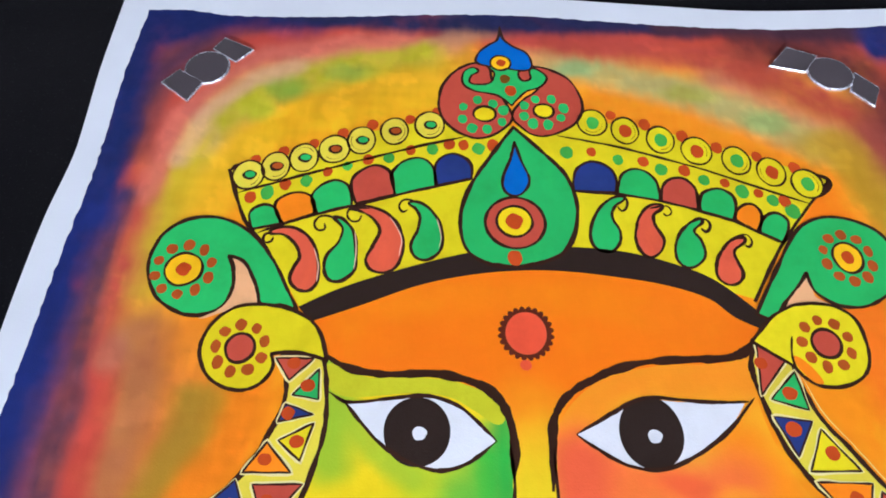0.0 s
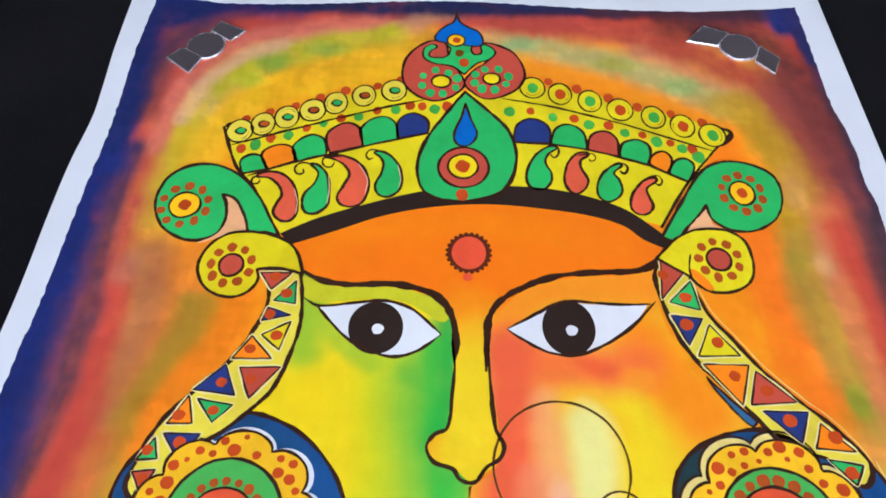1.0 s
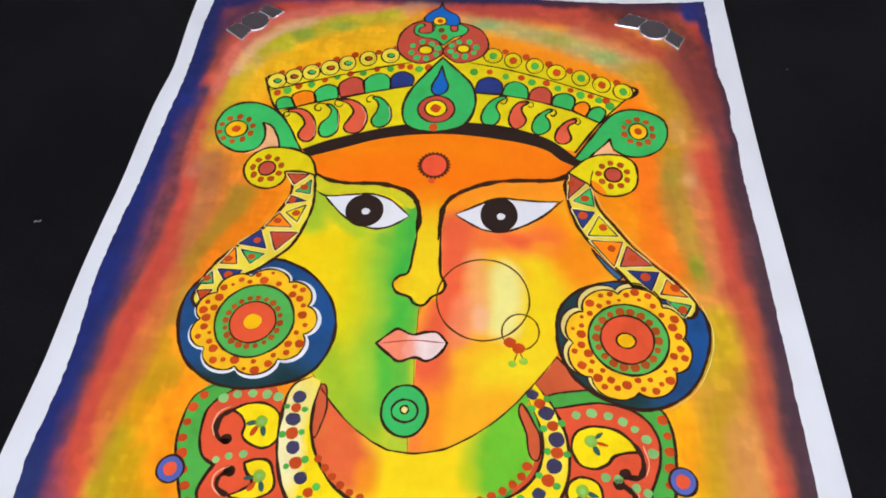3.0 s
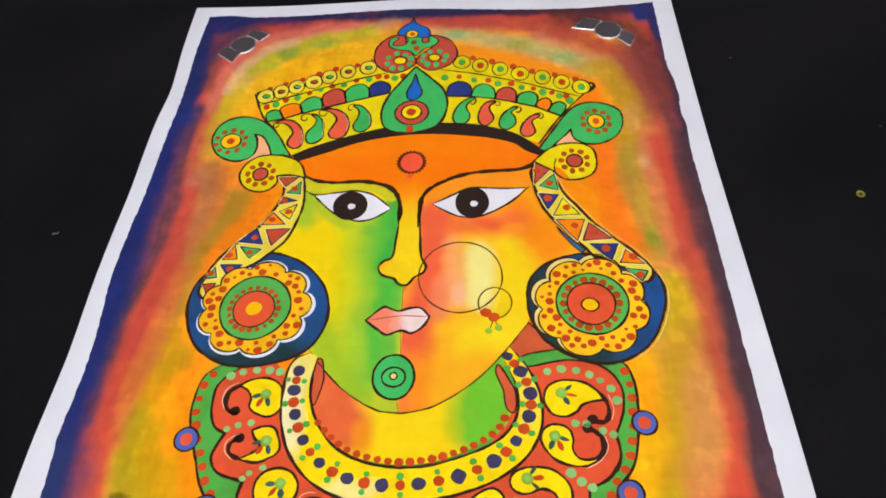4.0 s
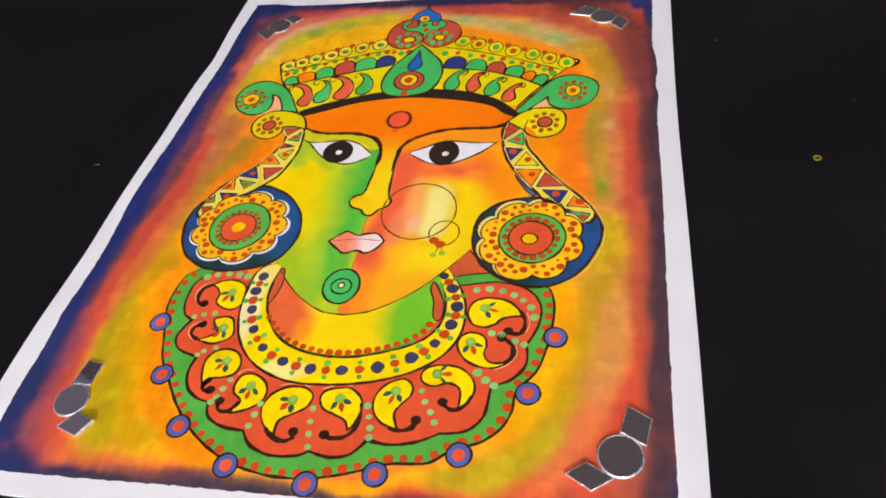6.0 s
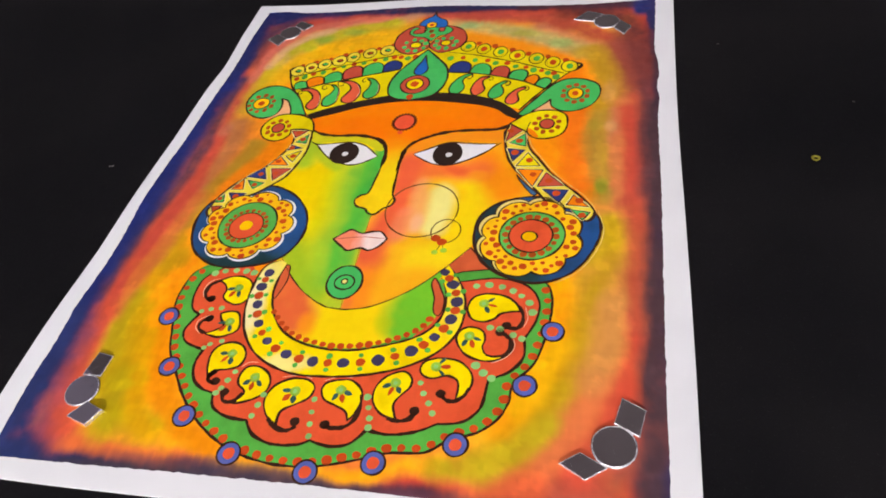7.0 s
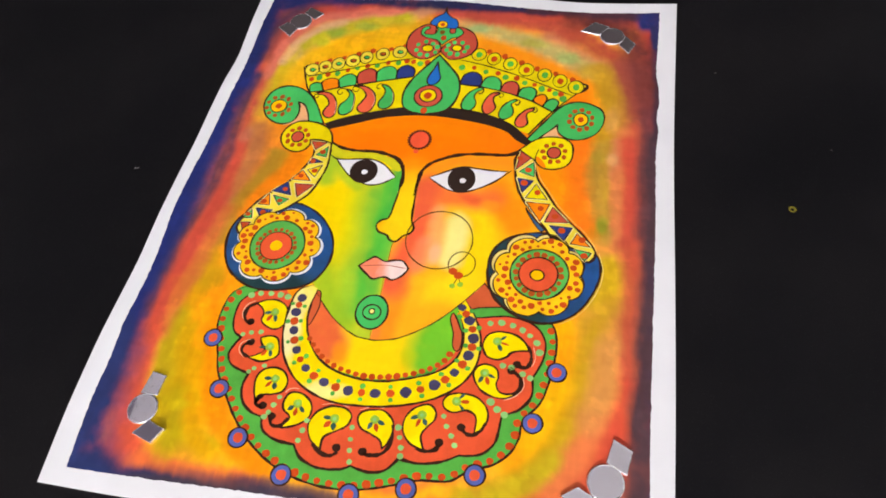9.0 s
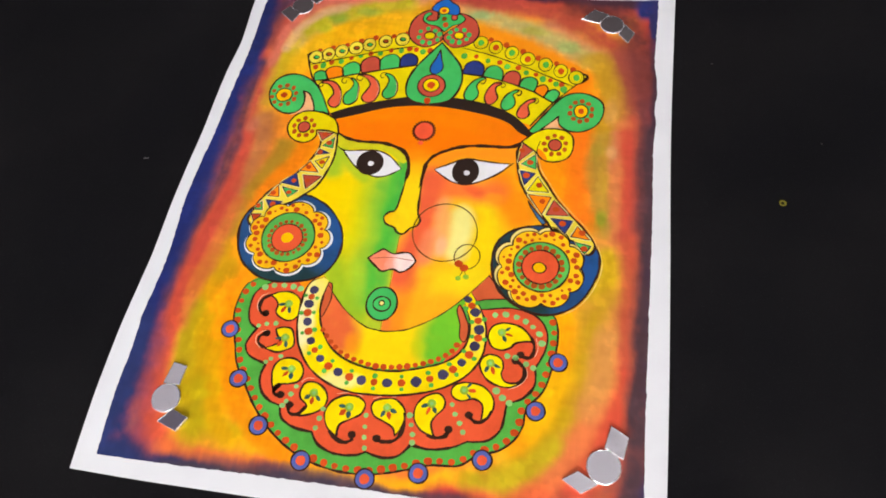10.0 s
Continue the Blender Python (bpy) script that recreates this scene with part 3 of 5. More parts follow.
w.stroke([(49, -318), (52, -330), (58, -344)], 7, (176, 152, 15), 0.9)
w.dab(57, -322, 5, 4, (203, 175, 21), 0.7)
w.stroke([(39, -205), (37, -228), (34, -255), (31, -285)], 5, (201, 105, 54), 0.85)
w.stroke([(30, -146), (31, -166), (31, -182), (32, -200), (28, -226), (25, -250), (24, -280), (25, -305), (27, -328), (34, -347)], 5, (193, 73, 58), 0.9, 0.7)
w.dab(33, -146, 6, 8, (174, 114, 86), 0.6)
# right side, over the rest
w.stroke([(238, -126), (245, -158), (250, -186)], 9, (250, 124, 24), 0.9)
w.stroke([(247, -262), (248, -280), (243, -296), (236, -312), (226, -326)], 6, (253, 164, 12), 0.9)
w.stroke([(266, -150), (267, -180), (268, -200)], 3.5, (216, 126, 72), 0.8)
w.stroke([(255, -130), (254, -142), (255, -162), (258, -180)], 5, (176, 139, 54), 0.8, 0.95)
w.dab(253, -139, 4, 7, (168, 141, 46), 0.8)
w.dab(259, -187, 4, 7, (146, 153, 44), 0.9)
w.dab(262, -140, 4, 5, (208, 156, 102), 0.7)
w.stroke([(270, -240), (270, -258), (268, -278), (264, -294)], 6, (198, 128, 62), 0.85)
w.stroke([(272, -305), (267, -322), (258, -342)], 8, (208, 78, 56), 0.85)
w.stroke([(263, -304), (255, -322), (247, -336)], 6, (224, 122, 70), 0.85)
w.stroke([(267, -214), (268, -226), (264, -240), (261, -252), (257, -268), (255, -282), (250, -298), (245, -310), (239, -324), (230, -336), (220, -343)], 6, (194, 156, 18), 0.75, 0.95)
w.stroke([(274, -112), (274, -126), (275, -150), (275, -175), (273, -196)], 3.6, (196, 72, 60), 0.65, 0.95)
w.stroke([(273, -196), (276, -225), (277, -250), (277, -280)], 4, (186, 78, 58), 0.75, 0.95)
w.stroke([(277, -280), (275, -300), (272, -312)], 4, (206, 76, 54), 0.7, 0.9)
# upper left corner: salmon and a pale edge inside a smoky maroon
w.stroke([(29, -92), (31, -62), (46, -43), (58, -32), (84, -25), (108, -20)], 4, (208, 112, 92), 0.8, 0.9)
w.stroke([(36, -78), (40, -62), (54, -45), (68, -37)], 3.2, (216, 168, 128), 0.75, 0.9)
w.stroke([(18, -74), (19, -50), (26, -35), (38, -27)], 5.5, (122, 64, 68), 0.9, 0.8)
w.stroke([(120, -352), (150, -353), (180, -350), (205, -344)], 3.8, (252, 172, 18), 0.9)
w.stroke([(268, -262), (266, -285), (260, -302)], 6, (214, 148, 76), 0.7)
w.stroke([(232, -318), (240, -304), (246, -286)], 5, (246, 184, 14), 0.9)
w.stroke([(205, -346), (222, -343), (235, -335), (243, -324)], 5.5, (190, 166, 28), 0.9)
w.stroke([(280, -100), (281, -140), (281, -190)], 4, (116, 60, 62), 0.85, 0.9)
w.stroke([(25, -288), (26, -310), (30, -330), (38, -346)], 6.5, (206, 84, 56), 0.85, 0.8)
w.dab(25, -33, 8, 8, (120, 62, 66), 0.9)
# dark edges of the wash
w.stroke([(18, -120), (16, -96), (16, -76), (17, -56), (22, -38), (34, -25)], 3, (82, 52, 72), 0.85, 0.9)
w.stroke([(22, -94), (22, -120), (23, -142), (24, -160), (24, -180), (21, -205), (18, -230), (17, -252), (17, -278)], 4, (92, 58, 72), 0.9, 0.7)
w.stroke([(17, -130), (17, -170), (16, -200), (15, -230), (14, -262)], 3.5, (50, 58, 96), 0.8)
w.stroke([(36, -366), (110, -360), (180, -360)], 5, (66, 58, 66), 0.9)
w.stroke([(180, -361), (280, -361)], 5, (112, 62, 62), 0.8)
w.stroke([(287, -120), (287, -200), (287, -270), (285, -300), (285, -350)], 6, (78, 56, 62), 0.95, 0.7)
w.stroke([(287, -60), (288, -120)], 3, (66, 48, 60), 0.9)
w.stroke([(9, -14), (40, -13), (70, -12)], 8, (32, 40, 94), 0.95)
w.stroke([(60, -11), (130, -12), (210, -12)], 5, (40, 42, 76), 0.95)
w.stroke([(200, -12), (270, -14)], 5, (74, 46, 58), 0.95)
w.dab(279, -19, 9, 11, (40, 48, 104), 0.95)
w.stroke([(284, -24), (286, -44)], 2.5, (40, 46, 90), 0.9)
w.stroke([(8, -20), (13, -60), (15, -100)], 6, (34, 44, 96), 0.95)
w.stroke([(12, -100), (9, -180), (9, -240), (9, -290), (8, -350)], 8, (34, 44, 104), 1.0)
w.stroke([(8, -300), (12, -345), (20, -360)], 15, (42, 52, 98), 0.95)
w.dab(129.5, -356.1, 70, 4, (60, 52, 76), 0.7)
w.stroke([(12, -42), (15, -25), (34, -15)], 6, (34, 42, 92), 0.95)
ROW = NX + 1
GROUND = hang("background", [(x / 1000, y / 1000, LAYER) for x, y in GRID.reshape(-1, 2).tolist()],
              [(j * ROW + i, (j + 1) * ROW + i, (j + 1) * ROW + i + 1, j * ROW + i + 1) for j in range(NY) for i in range(NX)],
              wash_material("background_wash", 0.55), SHEET, "soft wash from navy rim through red to yellow and orange")
GROUND.data.color_attributes.new("pigment", "FLOAT_COLOR", "POINT").data.foreach_set("color", np.concatenate([w.dry().reshape(-1, 3), np.ones((ROW * (NY + 1), 1))], 1).ravel())


def washed(name, pts, level, label, base, lay, amount=0.35, cell=1.3):
    """A film of wet-laid colour inside an outline: cut into a fine net, each knot with its own pigment."""
    rim = curve(pts)
    bm = bmesh.new()
    knots = [bm.verts.new((x / 1000, y / 1000, level * LAYER)) for x, y in rim]
    for i, j, k in tessellate_polygon([[Vector((x, y, 0)) for x, y in rim]]):
        bm.faces.new((knots[i], knots[j], knots[k]))
    for axis in (0, 1):
        lo, hi = min(p[axis] for p in rim), max(p[axis] for p in rim)
        for k in range(1, int((hi - lo) / cell) + 1):
            spot, way = Vector((0, 0, 0)), Vector((0, 0, 0))
            spot[axis], way[axis] = (lo + k * cell) / 1000, 1
            bmesh.ops.bisect_plane(bm, geom=bm.verts[:] + bm.edges[:] + bm.faces[:], dist=1e-7, plane_co=spot, plane_no=way)
    for f in bm.faces:
        f.normal_update()
        if f.normal.z < 0:
            f.normal_flip()
    data = bpy.data.meshes.new(name)
    bm.to_mesh(data)
    bm.free()
    data.materials.append(wash_material(name + "_wash", amount))
    at = np.empty(len(data.vertices) * 3)
    data.vertices.foreach_get("co", at)
    at = at.reshape(-1, 3) * 1000
    pigment = Pigment().begin(at[:, 0], at[:, 1], base, 0.3)
    lay(pigment)
    data.color_attributes.new("pigment", "FLOAT_COLOR", "POINT").data.foreach_set("color", np.concatenate([pigment.dry(), np.ones((len(at), 1))], 1).ravel())
    ob = tagged(new(name, data), label)
    ob.parent = SHEET
    return ob


def left_colours(p):
    """Lime under the lid, gold at the ear, green along the nose and down to the chin."""
    p.stroke([(115, -176), (118, -200), (119, -216), (113, -236), (122, -258)], 5, (214, 212, 17), 0.85, 1.0)
    p.stroke([(123, -178), (125, -200), (128, -218), (123, -238), (127, -262)], 5.5, (158, 202, 46), 0.85, 1.0)
    p.stroke([(109, -240), (117, -254), (130, -268)], 7, (150, 192, 40), 0.85)
    p.stroke([(132, -172), (132, -198), (137, -218), (133, -236), (136, -256)], 6.5, (92, 188, 58), 1.0, 0.95)
    p.stroke([(137, -164), (138, -182), (135, -200)], 4, (58, 172, 64), 0.9)
    p.stroke([(140, -212), (141, -226), (141, -244)], 5, (78, 184, 62), 0.85)
    p.dab(142, -270, 8, 6, (160, 198, 52), 0.8)
    p.stroke([(90, -148), (92, -160), (93, -173)], 6, (158, 196, 44), 0.9)
    p.stroke([(97, -160), (104, -170), (114, -177)], 3.5, (168, 200, 46), 0.8)
    p.dab(126, -181, 5, 5, (110, 186, 58), 0.6)
    p.dab(96, -190, 9, 12, (250, 214, 4), 0.8)


def right_colours(p):
    """Coral along the nose, peach, a pale yellow patch, gold out to the ear."""
    p.stroke([(154, -164), (166, -151), (184, -149), (204, -149)], 7, (255, 148, 27), 0.95)
    p.stroke([(184, -188), (192, -200), (194, -216), (190, -234)], 11, (250, 214, 17), 0.95)
    p.stroke([(178, -190), (186, -196)], 6, (252, 196, 18), 0.8)
    p.stroke([(200, -168), (206, -180), (212, -192)], 9, (255, 140, 16), 0.9)
    p.stroke([(176, -242), (186, -240), (192, -236)], 8, (246, 216, 26), 0.85)
    p.stroke([(160, -252), (166, -262), (178, -254)], 7, (252, 174, 26), 0.8)
    p.stroke([(152, -240), (152, -258), (152, -272)], 6, (248, 142, 30), 0.9)
    p.stroke([(158, -176), (172, -179), (186, -178), (196, -176)], 7.5, (246, 116, 54), 0.95, 0.75)
    p.dab(184, -178, 9, 4, (236, 92, 52), 0.7)
    p.dab(196, -180, 7, 4, (254, 160, 22), 0.6)
    p.stroke([(156, -174), (157, -190), (156, -206), (154, -222), (150, -238)], 9, (238, 100, 60), 1.0, 0.7)
    p.stroke([(163, -212), (162, -228)], 5, (242, 134, 92), 0.8)
    p.stroke([(167, -190), (169, -206), (170, -222)], 4.5, (248, 170, 112), 0.65)
    p.stroke([(180, -197), (180, -211), (179.5, -222)], 6.3, (246, 234, 138), 1.0, 0.6)
    p.dab(170, -219, 4, 8, (246, 188, 150), 0.6)
    p.dab(147, -268, 4, 8, (240, 120, 56), 0.7)


def brow_colours(p):
    """Deep orange, paling to yellow down the nose."""
    p.stroke([(96, -134), (124, -126), (160, -124), (196, -134)], 6, (255, 136, 6), 0.6)
    p.stroke([(184, -130), (200, -136)], 7, (255, 124, 12), 0.7)
    p.stroke([(104, -144), (124, -142)], 6, (255, 122, 7), 0.7)
    p.dab(145, -160, 13, 11, (255, 150, 14), 0.8)
    p.stroke([(145, -168), (145, -184)], 7, (250, 186, 22), 0.95)
    p.stroke([(144, -184), (144, -210)], 13, (246, 212, 22), 0.98)


def neck_colours(p):
    """Gold, with a coral and a green end."""
    p.stroke([(116, -254), (116, -270), (122, -280)], 12, (228, 104, 56), 1.0, 0.35)
    p.dab(131, -284, 5, 8, (244, 150, 22), 0.8)
    p.stroke([(186, -250), (182, -266), (180, -278)], 13, (112, 192, 44), 1.0, 0.4)
    p.dab(168, -280, 5, 6, (200, 208, 13), 0.5)


# ---- mask: forehead, sides, neck ----
washed("neck", [(103.2, -247.3), (106.5, -266.2), (113.2, -280.3), (125.1, -290.5), (140.0, -295.1), (157.9, -294.9), (174.5, -289.3), (187.6, -281.2), (191.3, -272.1), (188.3, -254.5), (189.5, -249.3), (147.5, -221.1), (104.5, -234.3)], 8, "yellow wash with orange and green ends", (250, 216, 14), neck_colours)
LEFT = washed("left_side", [(88.6, -143.2), (101.4, -150.0), (122.5, -150.8), (134.0, -155.7), (139.5, -161.9), (139.9, -172.9), (139.6, -185.1), (138.3, -197.6), (142.3, -210.3), (145.1, -213.1, 1), (144.4, -218.1), (144.9, -233.3), (145.3, -252.2), (145.3, -274.6, 1), (139.9, -274.1), (134.1, -272.2), (123.6, -265.6), (114.4, -256.9), (104.4, -244.3), (86.5, -232.0), (73.3, -197.8), (83.2, -188.4), (87.1, -172.9)], 9, "yellow to green wash", (244, 214, 8), left_colours)
RIGHT = washed("right_side", [(208.9, -137.0), (205.3, -153.2), (207.9, -168.9), (215.3, -183.5), (227.6, -196.9), (203.7, -214.5), (199.9, -232.3), (189.9, -246.0), (177.4, -259.6), (161.3, -270.9), (149.2, -274.3), (145.3, -274.6, 1), (145.3, -252.2), (144.9, -233.3), (144.1, -214.2, 1), (152.6, -207.0), (150.2, -172.3), (152.7, -161.2), (164.2, -150.7), (179.6, -146.5), (201.7, -143.5)], 9, "orange to yellow wash", (254, 182, 30), right_colours)
BROW = washed("forehead", [(83.1, -136.5, 1), (95.5, -129.3), (111.0, -122.6), (129.7, -117.0), (148.9, -114.5), (168.2, -116.4), (190.0, -121.8), (205.9, -130.2), (210.5, -135.5, 1), (201.7, -144.2), (179.6, -146.5), (164.2, -150.7), (153.2, -161.1), (150.9, -172.3), (151.6, -193.1), (152.5, -198.7), (154.2, -202.8), (152.6, -207.0), (149.3, -209.9), (144.9, -212.8), (139.9, -209.1), (133.7, -206.7), (132.1, -202.7), (134.2, -199.8), (138.1, -197.6), (139.3, -185.1), (139.6, -166.7), (138.6, -160.4), (133.5, -155.8), (122.6, -151.4), (101.5, -151.0), (91.5, -146.4)], 10, "flat orange wash running into yellow", (255, 124, 6), brow_colours)
line([(104.4, -244.3), (114.4, -256.9), (123.6, -265.6), (134.1, -272.2), (139.9, -274.1), (149.2, -274.3), (161.3, -270.9), (177.4, -259.8), (189.9, -246.2), (199.9, -232.8)], 0.7, 11, LEFT)
line([(88.7, -144.8), (96.0, -149.0), (106.0, -150.6), (118.1, -150.1), (127.2, -151.4), (134.7, -154.8), (139.0, -161.5), (140.3, -169.1), (139.9, -177.5)], 2.4, 12, BROW, taper=0.3)
line([(139.3, -168.3), (140.0, -179.0), (139.4, -186.5), (138.1, -197.6), (134.2, -199.8), (132.2, -203.3), (134.3, -207.5), (139.7, -209.4), (141.6, -212.2), (145.6, -213.0), (149.0, -209.3)], 1.2, 12, BROW)
line([(210.0, -136.0), (205.3, -141.2), (199.8, -143.6), (185.7, -144.6), (173.2, -146.2), (162.0, -150.7), (154.1, -156.2), (150.7, -162.3), (150.0, -170.3), (149.5, -180.1)], 2.4, 12, BROW, taper=0.3)
line([(150.2, -169.2), (150.8, -184.4), (152.0, -197.9), (154.2, -202.8), (152.8, -206.4), (149.0, -208.8), (146.1, -212.7)], 1.2, 12, BROW)
line([(144.1, -214.2), (144.4, -228.4), (144.4, -238.2), (145.3, -252.2), (144.3, -262.3), (145.3, -274.6)], 0.35, 11, RIGHT, material=DOT)

# ---- almond shapes ----
def almond(name, rim, ix, iy, irx, iry, px, py, lid, low):
    ob = fill(name, rim, WHITE, 12, SHEET, "white almond shape with a black round centre")
    disc("round", ix, iy, irx, iry, BLACK, 13, ob)
    dot(px, py, 1.9, 1.8, WHITE, 14, ob, "spot")
    line(lid, 1.1, 14, ob)
    line(low, 1.1, 14, ob)
    return ob


almond("almond", [(96.4, -158.3, 1), (109.3, -157.3), (118.2, -156.6), (126.5, -159.3), (135.4, -168.0, 1), (128.6, -173.3), (121.6, -175.4), (113.7, -173.2), (105.6, -168.4), (100.9, -163.4)], 115.3, -165.9, 8.7, 9.1, 116.0, -166.4,
       [(91.7, -155.8), (96.4, -158.5), (107.9, -157.3), (118.2, -156.4), (126.5, -159.3), (131.6, -163.7), (135.9, -168.2)], [(95.4, -157.6), (100.9, -164.1), (107.1, -170.1), (114.5, -174.2), (121.6, -175.7), (128.6, -173.6), (135.6, -168.2)])
almond("almond", [(156.6, -165.8, 1), (165.6, -160.4), (175.0, -156.1), (183.9, -156.5), (201.5, -156.5, 1), (196.0, -163.5), (187.7, -169.5), (178.4, -173.7), (169.9, -173.4), (161.7, -169.3)], 175.7, -164.8, 8.3, 9.7, 176.6, -165.8,
       [(156.3, -165.8), (165.6, -160.3), (175.1, -155.6), (184.0, -155.9), (192.9, -156.4), (202.7, -156.1)], [(156.3, -165.8), (161.7, -169.6), (169.9, -173.7), (178.4, -174.0), (187.6, -169.9), (196.0, -163.8), (204.4, -154.9)])
fill("eyelid", [(90.6, -148.0), (101.5, -151.5), (115.1, -151.2), (127.2, -152.8), (134.6, -156.5), (137.4, -163.3), (130.1, -160.1), (124.2, -156.8), (115.2, -155.7), (97.4, -157.1), (92.0, -155.2)], LIME, 11, SHEET)

# ---- lips, chin ring, nose ring ----
LIPS = outlined("lip_shape", [(128.5, -231.4, 1), (133.6, -226.5), (136.8, -224.5), (142.7, -226.7), (148.2, -225.1), (152.8, -225.3), (156.7, -229.6, 1), (154.5, -233.9), (149.3, -237.9), (144.7, -236.5), (138.2, -238.6), (134.7, -236.4)], LIP_WASH, 12, SHEET, 1.15, "two-tone salmon and pale pink lip shape")
line([(130.0, -231.3), (142.9, -229.2), (156.0, -229.6)], 0.5, 14, LIPS, material=RED)
CHIN = disc("ring_mark", 142.7, -258.5, 8.7, 10.2, GREEN, 12, SHEET, 1.1, "green disc with concentric dark rings")
disc("inner_ring", 142.7, -258.6, 4.9, 4.4, GREEN, 14, CHIN, 1.0)
dot(142.6, -258.2, 1.9, 1.9, INK, 16, CHIN)
dot(142.6, -258.2, 1.2, 1.2, CREAM, 17, CHIN)
RING = ribbon("nose_ring", oval(170.2, -208.4, 19.1, 19.3, 60, 0.02), lambda s: 0.75, RING_INK, 12, SHEET, True, "thin ochre ring line")
ribbon("small_ring", oval(185.7, -222.7, 7.4, 7.9, 40, 0.03), lambda s: 0.7, RING_INK, 13, RING, True)
dots([(181.5, -227.8), (185.1, -230.1)], 2.2, DOT, 14, RING)
line([(184.9, -230.6), (183.4, -235.8)], 0.5, 13, RING)
line([(184.9, -230.6), (186.7, -234.6)], 0.5, 13, RING)
dots([(182.7, -237.0), (186.9, -235.6)], 1.6, OLIVE, 14, RING)

# ---- round mark on the forehead ----
MARK = film("round_mark", [(x + dx, y + dy) for (x, y), (dx, dy) in zip(oval(144.6, -137.6, 6.9, 7.4, 96), [(1.0 * abs(math.sin(k * math.pi / 4)) * math.cos(k * math.tau / 96), 1.0 * abs(math.sin(k * math.pi / 4)) * math.sin(k * math.tau / 96)) for k in range(96)])], INK_RED, 12, SHEET, "red disc with a scalloped dark rim")
disc("centre", 144.6, -137.6, 5.7, 6.5, MARK_RED, 13, MARK)
dot(144.1, -147.1, 1.6, 1.5, MARK_RED, 13, MARK)

# ---- crown ----
CROWN = fill("crown", [(52.8, -83.0, 1), (64.5, -78.8), (79.3, -73.0), (93.5, -67.3), (108.2, -63.0), (123.2, -59.5), (142.9, -62.7), (161.0, -59.6), (179.8, -60.8), (194.5, -63.8), (206.9, -68.0), (220.8, -73.0), (232.7, -77.3), (243.3, -82.0, 1), (222.8, -107.9), (210.8, -125.3, 1), (200.7, -121.9), (188.6, -115.6), (174.0, -112.1), (159.0, -110.6), (127.1, -113.4), (107.4, -119.6), (94.7, -124.6), (80.9, -131.3, 1), (68.5, -112.0), (60.2, -102.2)], YELLOW, 13, SHEET, "yellow crown with rows of circles, arches and paisleys")
line([(52.8, -83.0), (60.5, -101.8), (68.5, -112.0), (75.0, -123.3), (80.3, -131.8)], 1.5, 15, CROWN, taper=0.7)
line([(243.3, -82.0), (231.9, -95.3), (222.0, -107.9), (210.6, -126.2)], 1.2, 15, CROWN, taper=0.7)
line([(53.6, -83.4), (54.7, -81.6), (58.5, -80.6)], 1.4, 15, CROWN)
line([(239.4, -79.4), (243.4, -82.4), (238.5, -88.7)], 2.2, 15, CROWN)
line([(56.5, -92.4), (66.8, -88.4), (80.4, -83.3), (96.1, -77.6), (114.1, -71.5), (129.2, -67.0)], 1.0, 15, CROWN)
line([(157.7, -66.1), (175.1, -69.7), (189.3, -73.9), (205.0, -79.2), (220.0, -85.3), (235.5, -91.4)], 1.0, 15, CROWN)
line([(65.2, -106.7), (72.4, -103.5), (82.2, -99.7), (95.7, -95.3), (112.9, -89.7), (129.9, -84.8)], 1.0, 16, CROWN)
line([(162.1, -88.9), (176.6, -89.6), (188.7, -91.7), (199.6, -95.0), (210.2, -98.7), (222.1, -105.9)], 1.0, 16, CROWN)
outlined("arch", [(63.6, -105.4, 1), (61.8, -100.1), (64.9, -96.6), (69.0, -97.4), (71.7, -103.3, 1)], GREEN, 14, CROWN, 1.0)
outlined("arch", [(72.4, -103.3, 1), (69.1, -96.1), (74.3, -91.7), (79.7, -92.8), (81.6, -99.3, 1)], ORANGE, 14, CROWN, 1.0)
outlined("arch", [(82.5, -99.5, 1), (80.1, -92.1), (86.1, -86.5), (90.9, -88.6), (92.6, -95.9, 1)], GREEN, 14, CROWN, 1.0)
outlined("arch", [(93.9, -95.2, 1), (91.9, -86.3), (98.1, -80.3), (103.7, -82.7), (105.4, -91.6, 1)], RED, 14, CROWN, 1.0)
outlined("arch", [(105.9, -91.6, 1), (104.4, -82.6), (111.5, -76.7), (117.1, -80.0), (118.1, -87.8, 1)], GREEN, 14, CROWN, 1.0)
outlined("arch", [(118.7, -87.6, 1), (118.3, -78.8), (123.3, -74.7), (129.2, -78.5), (129.5, -84.8, 1)], NAVY, 14, CROWN, 1.0)
outlined("arch", [(161.6, -88.5, 1), (163.2, -79.8), (168.9, -76.6), (174.9, -80.6), (174.9, -88.8, 1)], NAVY, 14, CROWN, 1.0)
outlined("arch", [(175.4, -89.2, 1), (177.5, -81.6), (182.8, -79.2), (188.0, -83.6), (188.2, -91.4, 1)], GREEN, 14, CROWN, 1.0)
outlined("arch", [(188.7, -91.7, 1), (190.6, -84.6), (196.3, -82.4), (200.1, -86.5), (199.6, -94.5, 1)], RED, 14, CROWN, 1.0)
outlined("arch", [(200.3, -95.0, 1), (201.7, -88.7), (207.3, -86.3), (211.8, -89.9), (209.8, -98.3, 1)], GREEN, 14, CROWN, 1.0)
outlined("arch", [(210.6, -98.2, 1), (212.2, -93.8), (216.8, -91.9), (219.0, -95.7), (216.5, -102.0, 1)], ORANGE, 14, CROWN, 1.0)
outlined("arch", [(217.2, -102.4, 1), (219.2, -97.2), (224.0, -95.1), (226.7, -98.6), (223.3, -105.9, 1)], GREEN, 14, CROWN, 1.0)
